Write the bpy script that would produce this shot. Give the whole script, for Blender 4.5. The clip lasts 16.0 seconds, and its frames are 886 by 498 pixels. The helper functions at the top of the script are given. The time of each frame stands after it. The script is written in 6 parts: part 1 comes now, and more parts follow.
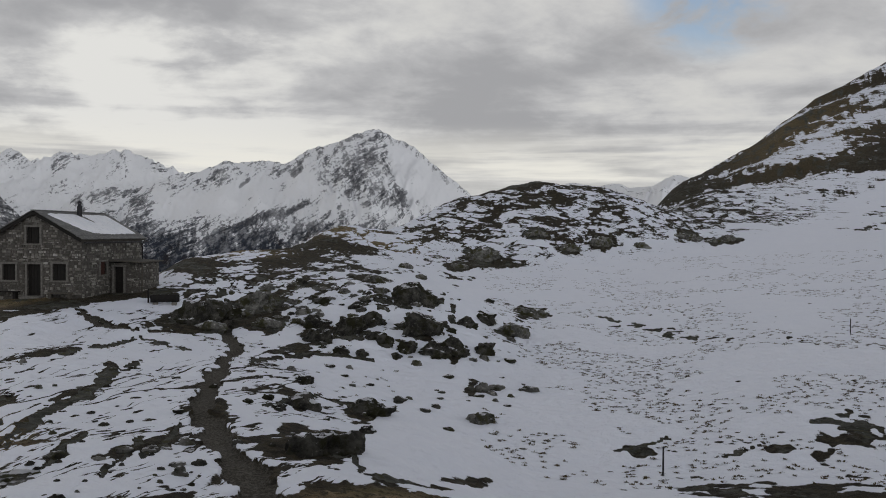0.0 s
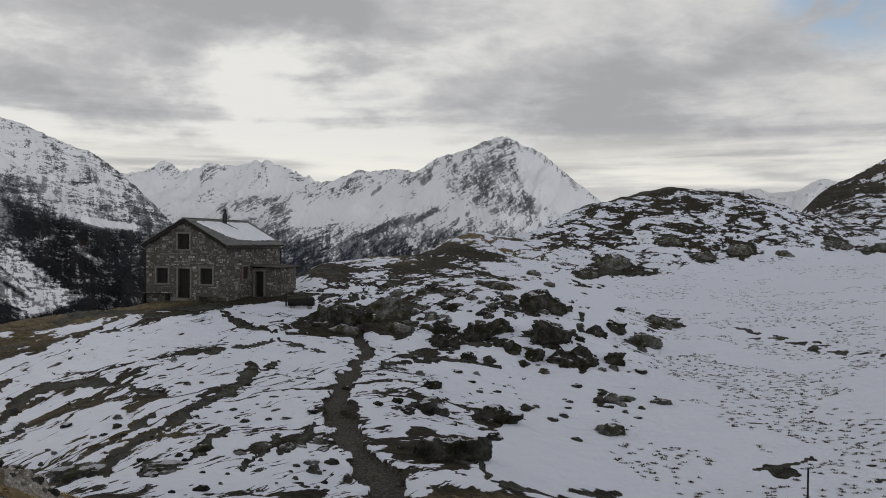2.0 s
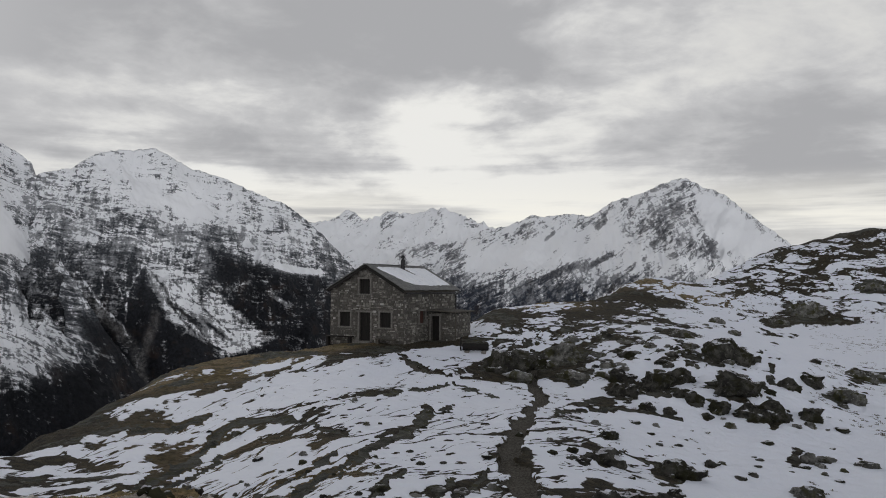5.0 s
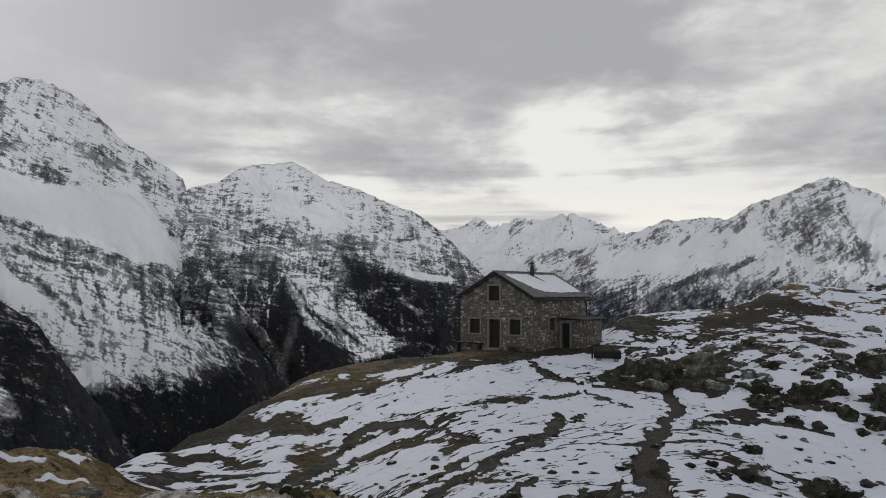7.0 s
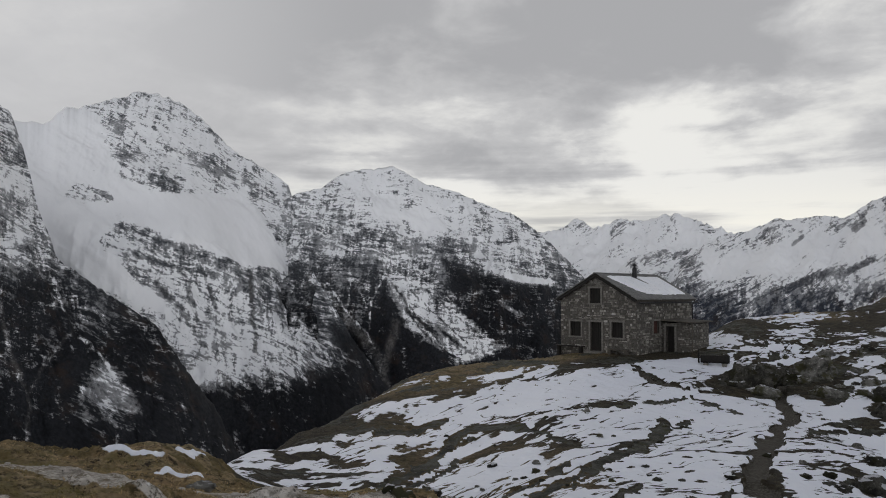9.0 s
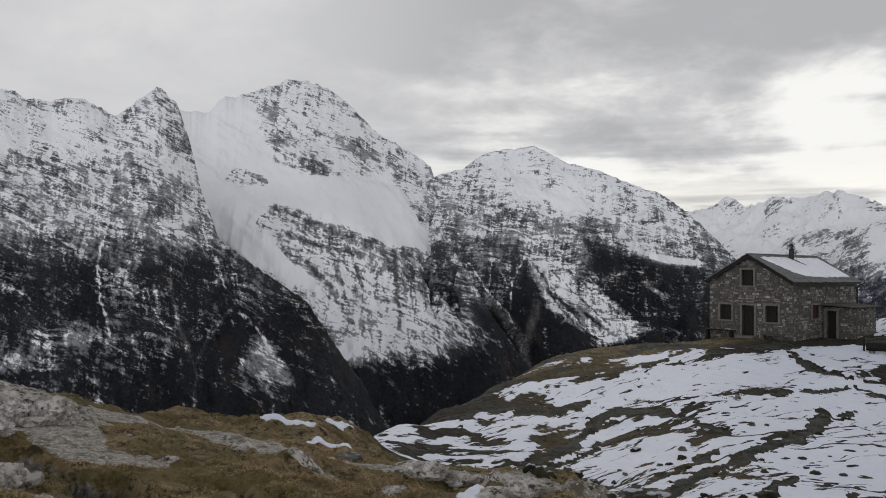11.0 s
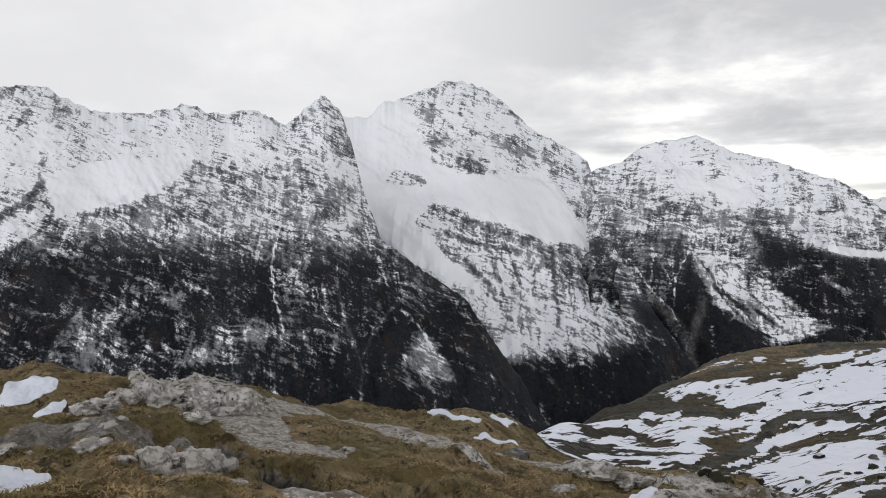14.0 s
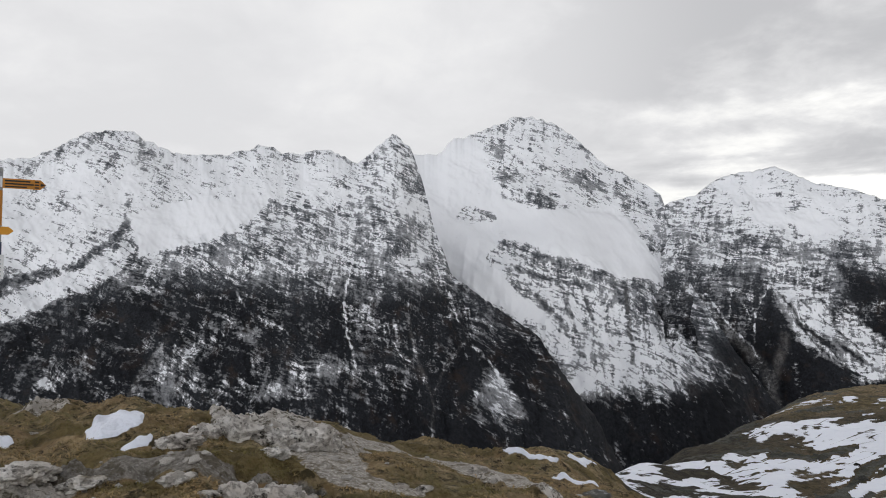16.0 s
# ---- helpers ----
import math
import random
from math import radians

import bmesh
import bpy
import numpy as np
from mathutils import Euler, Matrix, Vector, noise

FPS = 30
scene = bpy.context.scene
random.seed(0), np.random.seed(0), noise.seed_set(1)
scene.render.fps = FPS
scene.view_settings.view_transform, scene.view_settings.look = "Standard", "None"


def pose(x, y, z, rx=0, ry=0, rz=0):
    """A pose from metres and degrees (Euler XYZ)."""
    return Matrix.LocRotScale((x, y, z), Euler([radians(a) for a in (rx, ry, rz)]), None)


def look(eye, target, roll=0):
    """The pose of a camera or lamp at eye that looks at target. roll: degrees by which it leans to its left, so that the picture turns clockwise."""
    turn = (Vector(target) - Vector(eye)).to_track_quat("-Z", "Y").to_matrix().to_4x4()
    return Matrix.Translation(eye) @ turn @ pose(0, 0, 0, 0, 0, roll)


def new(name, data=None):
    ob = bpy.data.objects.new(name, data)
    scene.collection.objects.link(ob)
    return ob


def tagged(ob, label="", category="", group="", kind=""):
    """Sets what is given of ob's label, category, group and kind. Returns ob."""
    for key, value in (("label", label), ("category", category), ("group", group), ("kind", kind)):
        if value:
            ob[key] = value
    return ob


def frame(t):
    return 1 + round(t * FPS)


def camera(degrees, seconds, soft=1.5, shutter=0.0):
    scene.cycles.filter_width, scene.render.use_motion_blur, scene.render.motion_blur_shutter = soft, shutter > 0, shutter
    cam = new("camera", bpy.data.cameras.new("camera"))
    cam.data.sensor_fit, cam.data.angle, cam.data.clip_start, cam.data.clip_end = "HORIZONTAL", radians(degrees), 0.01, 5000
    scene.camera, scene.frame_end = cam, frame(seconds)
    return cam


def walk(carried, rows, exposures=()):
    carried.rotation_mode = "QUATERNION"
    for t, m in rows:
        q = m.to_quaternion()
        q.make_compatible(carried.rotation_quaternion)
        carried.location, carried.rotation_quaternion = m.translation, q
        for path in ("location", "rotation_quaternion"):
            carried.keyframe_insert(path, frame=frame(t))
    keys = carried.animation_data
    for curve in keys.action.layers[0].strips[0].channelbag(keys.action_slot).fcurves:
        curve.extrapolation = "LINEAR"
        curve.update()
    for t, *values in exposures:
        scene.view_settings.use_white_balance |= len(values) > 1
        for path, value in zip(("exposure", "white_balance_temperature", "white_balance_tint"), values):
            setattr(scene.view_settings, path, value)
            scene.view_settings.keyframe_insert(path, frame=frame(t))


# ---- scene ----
cam = camera(58.4, 16.0, 1.0)
PATH = [
    (0.0, pose(0.06, 0.08, 1.65, 88.78, -0.46, 0.12)),
    (0.5, pose(0.06, 0.08, 1.65, 88.92, -0.06, 3.08)),
    (1.0, pose(0.06, 0.08, 1.65, 88.84, -0.34, 5.14)),
    (1.5, pose(0.06, 0.08, 1.65, 89.03, -0.44, 7.51)),
    (2.0, pose(0.06, 0.08, 1.65, 89.20, -0.56, 9.34)),
    (2.5, pose(0.06, 0.08, 1.65, 89.53, -0.50, 11.01)),
    (3.0, pose(0.06, 0.08, 1.65, 89.89, -0.56, 13.52)),
    (3.5, pose(0.06, 0.08, 1.65, 90.77, -0.55, 16.12)),
    (4.0, pose(0.06, 0.08, 1.65, 91.78, -0.62, 18.40)),
    (4.2, pose(0.06, 0.08, 1.65, 91.92, -0.67, 19.03)),
    (6.3, pose(0.06, 0.08, 1.65, 92.83, -0.45, 27.81)),
    (6.5, pose(0.06, 0.08, 1.65, 92.83, -0.49, 28.85)),
    (7.0, pose(0.06, 0.08, 1.65, 92.76, -0.41, 31.14)),
    (7.5, pose(0.06, 0.08, 1.65, 92.71, -0.42, 32.62)),
    (8.0, pose(0.06, 0.08, 1.65, 92.74, -0.27, 33.77)),
    (8.5, pose(0.06, 0.08, 1.65, 92.84, -0.29, 35.62)),
    (9.0, pose(0.06, 0.08, 1.65, 92.89, -0.32, 38.31)),
    (9.5, pose(0.06, 0.08, 1.65, 93.02, -0.32, 40.89)),
    (10.0, pose(0.06, 0.08, 1.65, 92.72, -0.05, 44.42)),
    (10.2, pose(0.06, 0.08, 1.65, 92.48, -0.30, 45.42)),
    (12.3, pose(0.06, 0.09, 1.65, 89.75, -0.03, 52.79)),
    (12.5, pose(0.06, 0.08, 1.65, 89.50, 0.02, 53.56)),
    (13.0, pose(0.05, 0.06, 1.65, 89.30, 0.02, 55.75)),
    (13.5, pose(0.03, 0.04, 1.65, 90.12, 0.09, 57.75)),
    (14.0, pose(0.01, 0.02, 1.65, 91.11, 0.07, 59.81)),
    (14.5, pose(0, 0, 1.65, 91.57, 0.19, 61.79)),
    (15.0, pose(-0.01, -0.01, 1.65, 92.22, 0.25, 62.92)),
    (15.5, pose(-0.03, -0.01, 1.65, 92.92, 0.23, 63.51)),
    (16.0, pose(-0.06, -0.02, 1.65, 93.70, 0.24, 64.91)),
]
EXPOSURES = [(0.0, 0.0), (2.0, 0.08), (4.0, 0.14), (10.0, 0.16), (12.5, 0.68), (13.5, 0.72), (15.0, 0.72), (16.0, 0.64)]
walk(cam, PATH, EXPOSURES)

EYE = Vector((0, 0, 1.65))          # the lookout from which the land is laid out

# ---- node helpers ----


class Nodes:
    """Short calls for building a node tree."""

    def __init__(self, tree):
        self.tree = tree
        tree.nodes.clear()

    def add(self, kind, **props):
        n = self.tree.nodes.new(kind)
        for k, v in props.items():
            setattr(n, k, v)
        return n

    def put(self, sock, v):
        if isinstance(v, bpy.types.NodeSocket):
            self.tree.links.new(v, sock)
        elif v is not None:
            if isinstance(v, (tuple, list)) and len(v) == 3 and sock.type == "RGBA":
                v = (*v, 1)
            sock.default_value = v

    def math(self, op, a, b=0.5, c=0.5, clamp=False):
        n = self.add("ShaderNodeMath", operation=op, use_clamp=clamp)
        for s, v in zip(n.inputs, (a, b, c)):
            self.put(s, v)
        return n.outputs[0]

    def vmath(self, op, a, b=None):
        n = self.add("ShaderNodeVectorMath", operation=op)
        self.put(n.inputs[0], a)
        if b is not None:
            self.put(n.inputs[1], b)
        return n.outputs["Value"] if op in ("DOT_PRODUCT", "LENGTH") else n.outputs[0]

    def mix(self, f, a, b, blend="MIX"):
        n = self.add("ShaderNodeMix", data_type="RGBA", blend_type=blend)
        self.put(n.inputs["Factor"], f)
        self.put(n.inputs[6], a)
        self.put(n.inputs[7], b)
        return n.outputs[2]

    def noise(self, vec, scale, detail=4, rough=0.55, distortion=0.0):
        n = self.add("ShaderNodeTexNoise")
        self.put(n.inputs["Vector"], vec)
        for k, v in (("Scale", scale), ("Detail", detail), ("Roughness", rough), ("Distortion", distortion)):
            self.put(n.inputs[k], v)
        return n.outputs["Fac"]

    def voronoi(self, vec, scale, feature="F1"):
        n = self.add("ShaderNodeTexVoronoi", feature=feature)
        self.put(n.inputs["Vector"], vec)
        self.put(n.inputs["Scale"], scale)
        return n.outputs["Distance"]

    def ramp(self, f, lo, hi, a=0.0, b=1.0):
        n = self.add("ShaderNodeMapRange", interpolation_type="SMOOTHSTEP")
        for s, v in zip(n.inputs, (f, lo, hi, a, b)):
            self.put(s, v)
        return n.outputs[0]

    def attr(self, name):
        return self.add("ShaderNodeAttribute", attribute_name=name).outputs["Fac"]

    def place(self):
        return self.add("ShaderNodeNewGeometry").outputs["Position"]

    def local(self):
        return self.add("ShaderNodeTexCoord").outputs["Object"]

    def normal_z(self):
        return self.sep(self.add("ShaderNodeNewGeometry").outputs["Normal"])[2]

    def sep(self, v):
        n = self.add("ShaderNodeSeparateXYZ")
        self.put(n.inputs[0], v)
        return n.outputs

    def com(self, x, y, z):
        n = self.add("ShaderNodeCombineXYZ")
        for s, v in zip(n.inputs, (x, y, z)):
            self.put(s, v)
        return n.outputs[0]

    def scaled(self, v, s, turn=(0, 0, 0)):
        n = self.add("ShaderNodeMapping")
        self.put(n.inputs["Vector"], v)
        n.inputs["Scale"].default_value = s
        n.inputs["Rotation"].default_value = [radians(a) for a in turn]
        return n.outputs[0]

    def bump(self, height, strength=0.5, distance=0.05, normal=None):
        n = self.add("ShaderNodeBump")
        n.inputs["Strength"].default_value = strength
        n.inputs["Distance"].default_value = distance
        self.put(n.inputs["Height"], height)
        if normal is not None:
            self.put(n.inputs["Normal"], normal)
        return n.outputs[0]

    def surface(self, color, rough=0.8, normal=None, metal=0.0, specular=0.3):
        b = self.add("ShaderNodeBsdfPrincipled")
        self.put(b.inputs["Base Color"], color)
        self.put(b.inputs["Roughness"], rough)
        self.put(b.inputs["Metallic"], metal)
        self.put(b.inputs["Specular IOR Level"], specular)
        if normal is not None:
            self.put(b.inputs["Normal"], normal)
        o = self.add("ShaderNodeOutputMaterial")
        self.tree.links.new(b.outputs[0], o.inputs[0])
        return b


def material(name):
    m = bpy.data.materials.new(name)
    m.use_nodes = True
    return m, Nodes(m.node_tree)


# ---- sky and light ----
SUN_AZ, SUN_EL = 44.0, 24.0          # degrees; azimuth counts to the left from +y


def aim(az, el):
    a, e = radians(az), radians(el)
    return Vector((-math.sin(a) * math.cos(e), math.cos(a) * math.cos(e), math.sin(e)))


def build_world():
    w = bpy.data.worlds.new("overcast_sky")
    w.use_nodes = True
    scene.world = w
    n = Nodes(w.node_tree)
    d = n.add("ShaderNodeTexCoord").outputs["Generated"]
    x, y, z = n.sep(d)
    up = n.math("MAXIMUM", z, 0.0)
    deep = n.math("ADD", up, 0.24)
    flat = n.com(n.math("DIVIDE", x, deep), n.math("DIVIDE", y, deep), 0.0)
    big = n.noise(n.scaled(flat, (1.0, 1.0, 1), (0, 0, 25)), 1.0, 7, 0.58, 0.3)
    small = n.noise(flat, 4.2, 6, 0.60, 0.4)
    puffs = n.noise(n.scaled(d, (1, 1, 2.3)), 7.5, 6, 0.62, 0.5)
    cover = n.math("ADD", n.math("ADD", n.math("MULTIPLY", big, 0.62), n.math("MULTIPLY", small, 0.24)), n.math("MULTIPLY", puffs, 0.14))
    # cloud masses lie flat, with frayed edges
    warp = n.add("ShaderNodeTexNoise")
    n.put(warp.inputs["Vector"], n.scaled(d, (1, 1, 2.6)))
    warp.inputs["Scale"].default_value, warp.inputs["Detail"].default_value = 5.0, 6.0
    fray = n.vmath("MULTIPLY", n.vmath("SUBTRACT", warp.outputs["Color"], (0.5, 0.5, 0.5)), (0.20, 0.20, 0.24))
    bent = n.vmath("NORMALIZE", n.vmath("MULTIPLY", n.vmath("ADD", d, fray), (1, 1, 2.0)))
    toward = n.vmath("DOT_PRODUCT", d, tuple(aim(27, 12)))
    glow = n.ramp(toward, 0.88, 1.0)
    for az, el, cos_r, amount in CLOUDS:
        c = aim(az, el)
        near = n.vmath("DOT_PRODUCT", bent, tuple(Vector((c.x, c.y, c.z * 2.0)).normalized()))
        lobe = n.math("POWER", n.ramp(near, cos_r, 1.0), 0.8)
        cover = n.math("ADD", cover, n.math("MULTIPLY", lobe, amount))
    # thin flat bars of cloud stand over the far ridges
    bars = n.noise(n.scaled(d, (2.2, 2.2, 30)), 1.0, 5, 0.55, 0.2)
    cover = n.math("ADD", cover, n.math("MULTIPLY", n.math("MULTIPLY", n.math("SUBTRACT", bars, 0.54), 0.8), n.ramp(z, 0.22, 0.09)))
    thin = n.ramp(cover, 0.53, 0.40)
    grey = n.mix(n.ramp(cover, 0.46, 0.64), (0.53, 0.53, 0.535), (0.36, 0.362, 0.374))
    bright = n.mix(glow, (0.64, 0.635, 0.615), (0.75, 0.745, 0.72))
    low = n.ramp(z, 0.14, 0.07)
    clouds = n.mix(thin, grey, bright)
    clouds = n.mix(n.math("MULTIPLY", low, n.ramp(bars, 0.60, 0.44, 0.25, 1.0)), clouds, (0.82, 0.80, 0.73))
    # towards the wooded massif the cloud is an even veil
    veil = n.ramp(n.vmath("DOT_PRODUCT", d, tuple(aim(82, 16))), 0.80, 0.96)
    clouds = n.mix(n.math("MULTIPLY", veil, 0.7), clouds, (0.53, 0.53, 0.54))
    # the far half of the sky, behind the lookout, is thinner and lighter cloud
    back = n.ramp(n.vmath("DOT_PRODUCT", d, tuple(aim(215, 12))), -0.15, 0.75)
    clouds = n.mix(back, clouds, (BACK_SKY, BACK_SKY * 1.01, BACK_SKY * 1.04))
    sky = n.add("ShaderNodeTexSky", sky_type="NISHITA", sun_disc=False, sun_elevation=radians(SUN_EL),
                sun_rotation=radians(-SUN_AZ), air_density=1.0, dust_density=0.6)
    blue = n.mix(1.0, sky.outputs[0], (0.11, 0.11, 0.11), "MULTIPLY")
    gap = n.ramp(n.vmath("DOT_PRODUCT", d, tuple(aim(-18.5, 17.5))), 0.9935, 0.9985)
    gap = n.math("MULTIPLY", gap, n.ramp(small, 0.62, 0.42))
    col = n.mix(n.math("MULTIPLY", gap, 0.8), clouds, blue)
    # the upper dome, over the camera, is plain grey cloud; below the horizon lies dim ground
    col = n.mix(n.ramp(z, 0.36, 0.75), col, (0.17, 0.178, 0.20))
    col = n.mix(n.ramp(z, -0.01, -0.06), col, (0.16, 0.165, 0.175))
    b = n.add("ShaderNodeBackground")
    n.put(b.inputs[0], col)
    b.inputs[1].default_value = 1.0
    n.tree.links.new(b.outputs[0], n.add("ShaderNodeOutputWorld").inputs[0])


# cloud masses: azimuth, elevation, cosine of the radius, how much denser
CLOUDS = [(41, 14, 0.988, -0.04), (21, 11.5, 0.988, -0.09), (29, 9, 0.988, -0.05), (9, 13, 0.985, -0.06), (27, 16.5, 0.98, 0.12), (15, 14, 0.992, 0.09),
          (1, 9.5, 0.98, 0.12), (-8, 8.5, 0.985, 0.05), (74, 14, 0.80, 0.05), (53, 14, 0.98, -0.02), (-18, 13, 0.96, 0.02), (34, 9, 0.99, 0.05), (92, 16, 0.95, 0.07), (15, 20, 0.975, 0.12), (48, 19, 0.985, 0.08)]
BACK_SKY = 1.15
build_world()
sun = new("sun", bpy.data.lights.new("sun", "SUN"))
sun.data.energy, sun.data.angle, sun.data.color = 0.35, radians(25), (1.0, 0.96, 0.9)
sun.matrix_world = look(aim(SUN_AZ, SUN_EL) * 100, (0, 0, 0))

# ---- materials ----


def snow_color(n, p):
    return n.mix(n.noise(p, 0.6, 3), (0.75, 0.782, 0.87), (0.81, 0.832, 0.90))


def rock_color(n, p, scale, light, dark):
    c = n.mix(n.ramp(n.noise(p, scale, 6, 0.65), 0.35, 0.68), dark, light)
    return n.mix(n.ramp(n.noise(p, scale * 4.3, 4, 0.7), 0.56, 0.74), c, tuple(min(1, v * 1.9) for v in light))


def ground_material():
    m, n = material("moor_ground")
    p = n.place()
    fine = n.noise(p, 2.6, 5, 0.65)
    grain = n.noise(p, 14, 4, 0.7)
    s = n.math("ADD", n.attr("snow"), n.math("MULTIPLY", n.math("SUBTRACT", fine, 0.5), 0.7))
    s = n.math("ADD", s, n.math("MULTIPLY", n.math("SUBTRACT", grain, 0.5), 0.25))
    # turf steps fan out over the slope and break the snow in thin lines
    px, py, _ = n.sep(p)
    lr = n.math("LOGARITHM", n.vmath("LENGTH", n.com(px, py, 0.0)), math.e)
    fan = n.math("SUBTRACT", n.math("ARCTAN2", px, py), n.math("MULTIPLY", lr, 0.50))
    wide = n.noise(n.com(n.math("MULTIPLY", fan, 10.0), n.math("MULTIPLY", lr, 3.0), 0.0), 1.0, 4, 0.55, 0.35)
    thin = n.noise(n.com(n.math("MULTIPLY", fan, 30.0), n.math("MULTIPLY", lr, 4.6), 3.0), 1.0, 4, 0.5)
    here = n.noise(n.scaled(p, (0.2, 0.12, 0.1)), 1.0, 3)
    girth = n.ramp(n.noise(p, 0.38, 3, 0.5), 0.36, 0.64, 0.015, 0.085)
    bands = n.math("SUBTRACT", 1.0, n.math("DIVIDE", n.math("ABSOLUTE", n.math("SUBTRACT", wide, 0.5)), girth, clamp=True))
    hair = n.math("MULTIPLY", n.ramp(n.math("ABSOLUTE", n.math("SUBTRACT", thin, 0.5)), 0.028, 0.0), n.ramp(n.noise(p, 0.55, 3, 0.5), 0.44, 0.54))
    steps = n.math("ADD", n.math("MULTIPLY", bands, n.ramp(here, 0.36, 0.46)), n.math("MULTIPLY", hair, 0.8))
    # single stones and tufts that stand out of the snow
    bent = n.com(n.math("MULTIPLY", n.math("ADD", fan, n.math("MULTIPLY", fine, 0.02)), 52.0), n.math("MULTIPLY", lr, 24.0), 0.0)
    few = n.ramp(n.noise(p, 0.7, 3, 0.6), 0.44, 0.66, 0.0, 0.34)
    dots = n.ramp(n.math("SUBTRACT", n.voronoi(bent, 1.0), few), 0.05, -0.05)
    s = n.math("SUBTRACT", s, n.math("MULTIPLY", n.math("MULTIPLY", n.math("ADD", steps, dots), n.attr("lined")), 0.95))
    # crags: snow lies in the gaps of a net of dark ledges
    broken = n.noise(n.scaled(p, (0.6, 0.6, 2.4)), 0.75, 6, 0.72)
    broad = n.math("ABSOLUTE", n.math("SUBTRACT", n.noise(n.scaled(p, (0.16, 0.05, 0.55)), 1.0, 5, 0.6, 0.3), 0.5))
    narrow = n.math("ABSOLUTE", n.math("SUBTRACT", n.noise(n.scaled(p, (0.42, 0.12, 1.3)), 1.0, 4, 0.6), 0.5))
    ragged = n.ramp(n.noise(p, 0.11, 4, 0.6), 0.34, 0.62, 0.02, 0.12)
    net = n.math("ADD", n.math("SUBTRACT", 1.0, n.math("DIVIDE", broad, ragged, clamp=True)), n.math("MULTIPLY", n.ramp(narrow, 0.06, 0.01), 0.5))
    crag = n.math("SUBTRACT", n.math("MULTIPLY", n.math("SUBTRACT", broken, 0.5), 1.5), net)
    s = n.math("ADD", s, n.math("MULTIPLY", crag, n.attr("broken")))
    snow = n.ramp(s, 0.44, 0.56)
    tuft = n.noise(n.scaled(p, (1, 1, 0.4)), 5.5, 5, 0.7)
    grass = n.mix(n.ramp(n.noise(p, 0.8, 6, 0.68), 0.40, 0.60), (0.27, 0.182, 0.092), (0.19, 0.158, 0.072))
    grass = n.mix(n.ramp(n.noise(p, 2.3, 5, 0.7), 0.50, 0.64), grass, (0.42, 0.31, 0.17))
    grass = n.mix(n.ramp(tuft, 0.44, 0.72), grass, (0.38, 0.29, 0.17))
    grass = n.mix(n.ramp(n.noise(p, 6.5, 7, 0.8), 0.50, 0.60), grass, (0.04, 0.03, 0.018))
    grass = n.mix(n.ramp(n.noise(p, 1.7, 5, 0.7), 0.55, 0.63), grass, (0.075, 0.06, 0.03))
    grass = n.mix(n.ramp(n.noise(p, 0.45, 5, 0.65), 0.50, 0.60), grass, n.mix(n.ramp(fine, 0.4, 0.6), (0.088, 0.066, 0.026), (0.20, 0.148, 0.062)))
    heath = n.mix(n.ramp(fine, 0.35, 0.7), (0.021, 0.018, 0.012), (0.062, 0.050, 0.030))
    turf = n.mix(n.attr("moor"), heath, grass)
    stone = rock_color(n, p, 1.1, (0.105, 0.105, 0.09), (0.032, 0.032, 0.026))
    stone = n.mix(n.ramp(n.noise(p, 3.0, 4, 0.6), 0.52, 0.66), stone, (0.06, 0.058, 0.028))
    pale = rock_color(n, p, 2.2, (0.82, 0.775, 0.72), (0.46, 0.415, 0.36))
    pale = n.mix(n.ramp(n.noise(p, 7.5, 7, 0.8), 0.51, 0.43), pale, (0.12, 0.10, 0.07))
    stone = n.mix(n.attr("pale"), stone, pale)
    edge = n.math("MULTIPLY", n.math("SUBTRACT", fine, 0.5), 0.9)
    rock = n.ramp(n.math("ADD", n.attr("rock"), edge), 0.42, 0.58)
    bare = n.mix(rock, turf, stone)
    grit = n.mix(n.ramp(n.noise(p, 16, 5, 0.85), 0.4, 0.62), (0.30, 0.27, 0.23), (0.66, 0.61, 0.55))
    grit = n.mix(n.ramp(n.noise(p, 4.5, 6, 0.75), 0.50, 0.60), grit, (0.20, 0.165, 0.115))
    grit = n.mix(n.ramp(n.voronoi(p, 15.0), 0.26, 0.16), grit, (0.74, 0.70, 0.65))
    mud = n.mix(n.ramp(grain, 0.4, 0.62), (0.05, 0.044, 0.034), (0.13, 0.118, 0.10))
    mud = n.mix(n.ramp(n.noise(p, 5.5, 6, 0.75), 0.57, 0.66), mud, (0.17, 0.16, 0.14))
    dirt = n.mix(n.attr("pale"), mud, grit)
    bare = n.mix(n.ramp(n.math("ADD", n.attr("dirt"), n.math("MULTIPLY", edge, 1.3)), 0.42, 0.6), bare, dirt)
    col = n.mix(snow, bare, snow_color(n, p))
    hgt = n.math("ADD", n.math("MULTIPLY", n.math("ADD", tuft, grain), n.math("SUBTRACT", 1.0, n.math("MULTIPLY", snow, 0.85))), snow)
    hgt = n.math("ADD", hgt, n.math("MULTIPLY", n.noise(p, 1.6, 4, 0.55), 2.0))
    n.surface(col, n.ramp(snow, 0, 1, 0.92, 0.6), n.bump(hgt, 0.9, 0.16), specular=0.2)
    return m


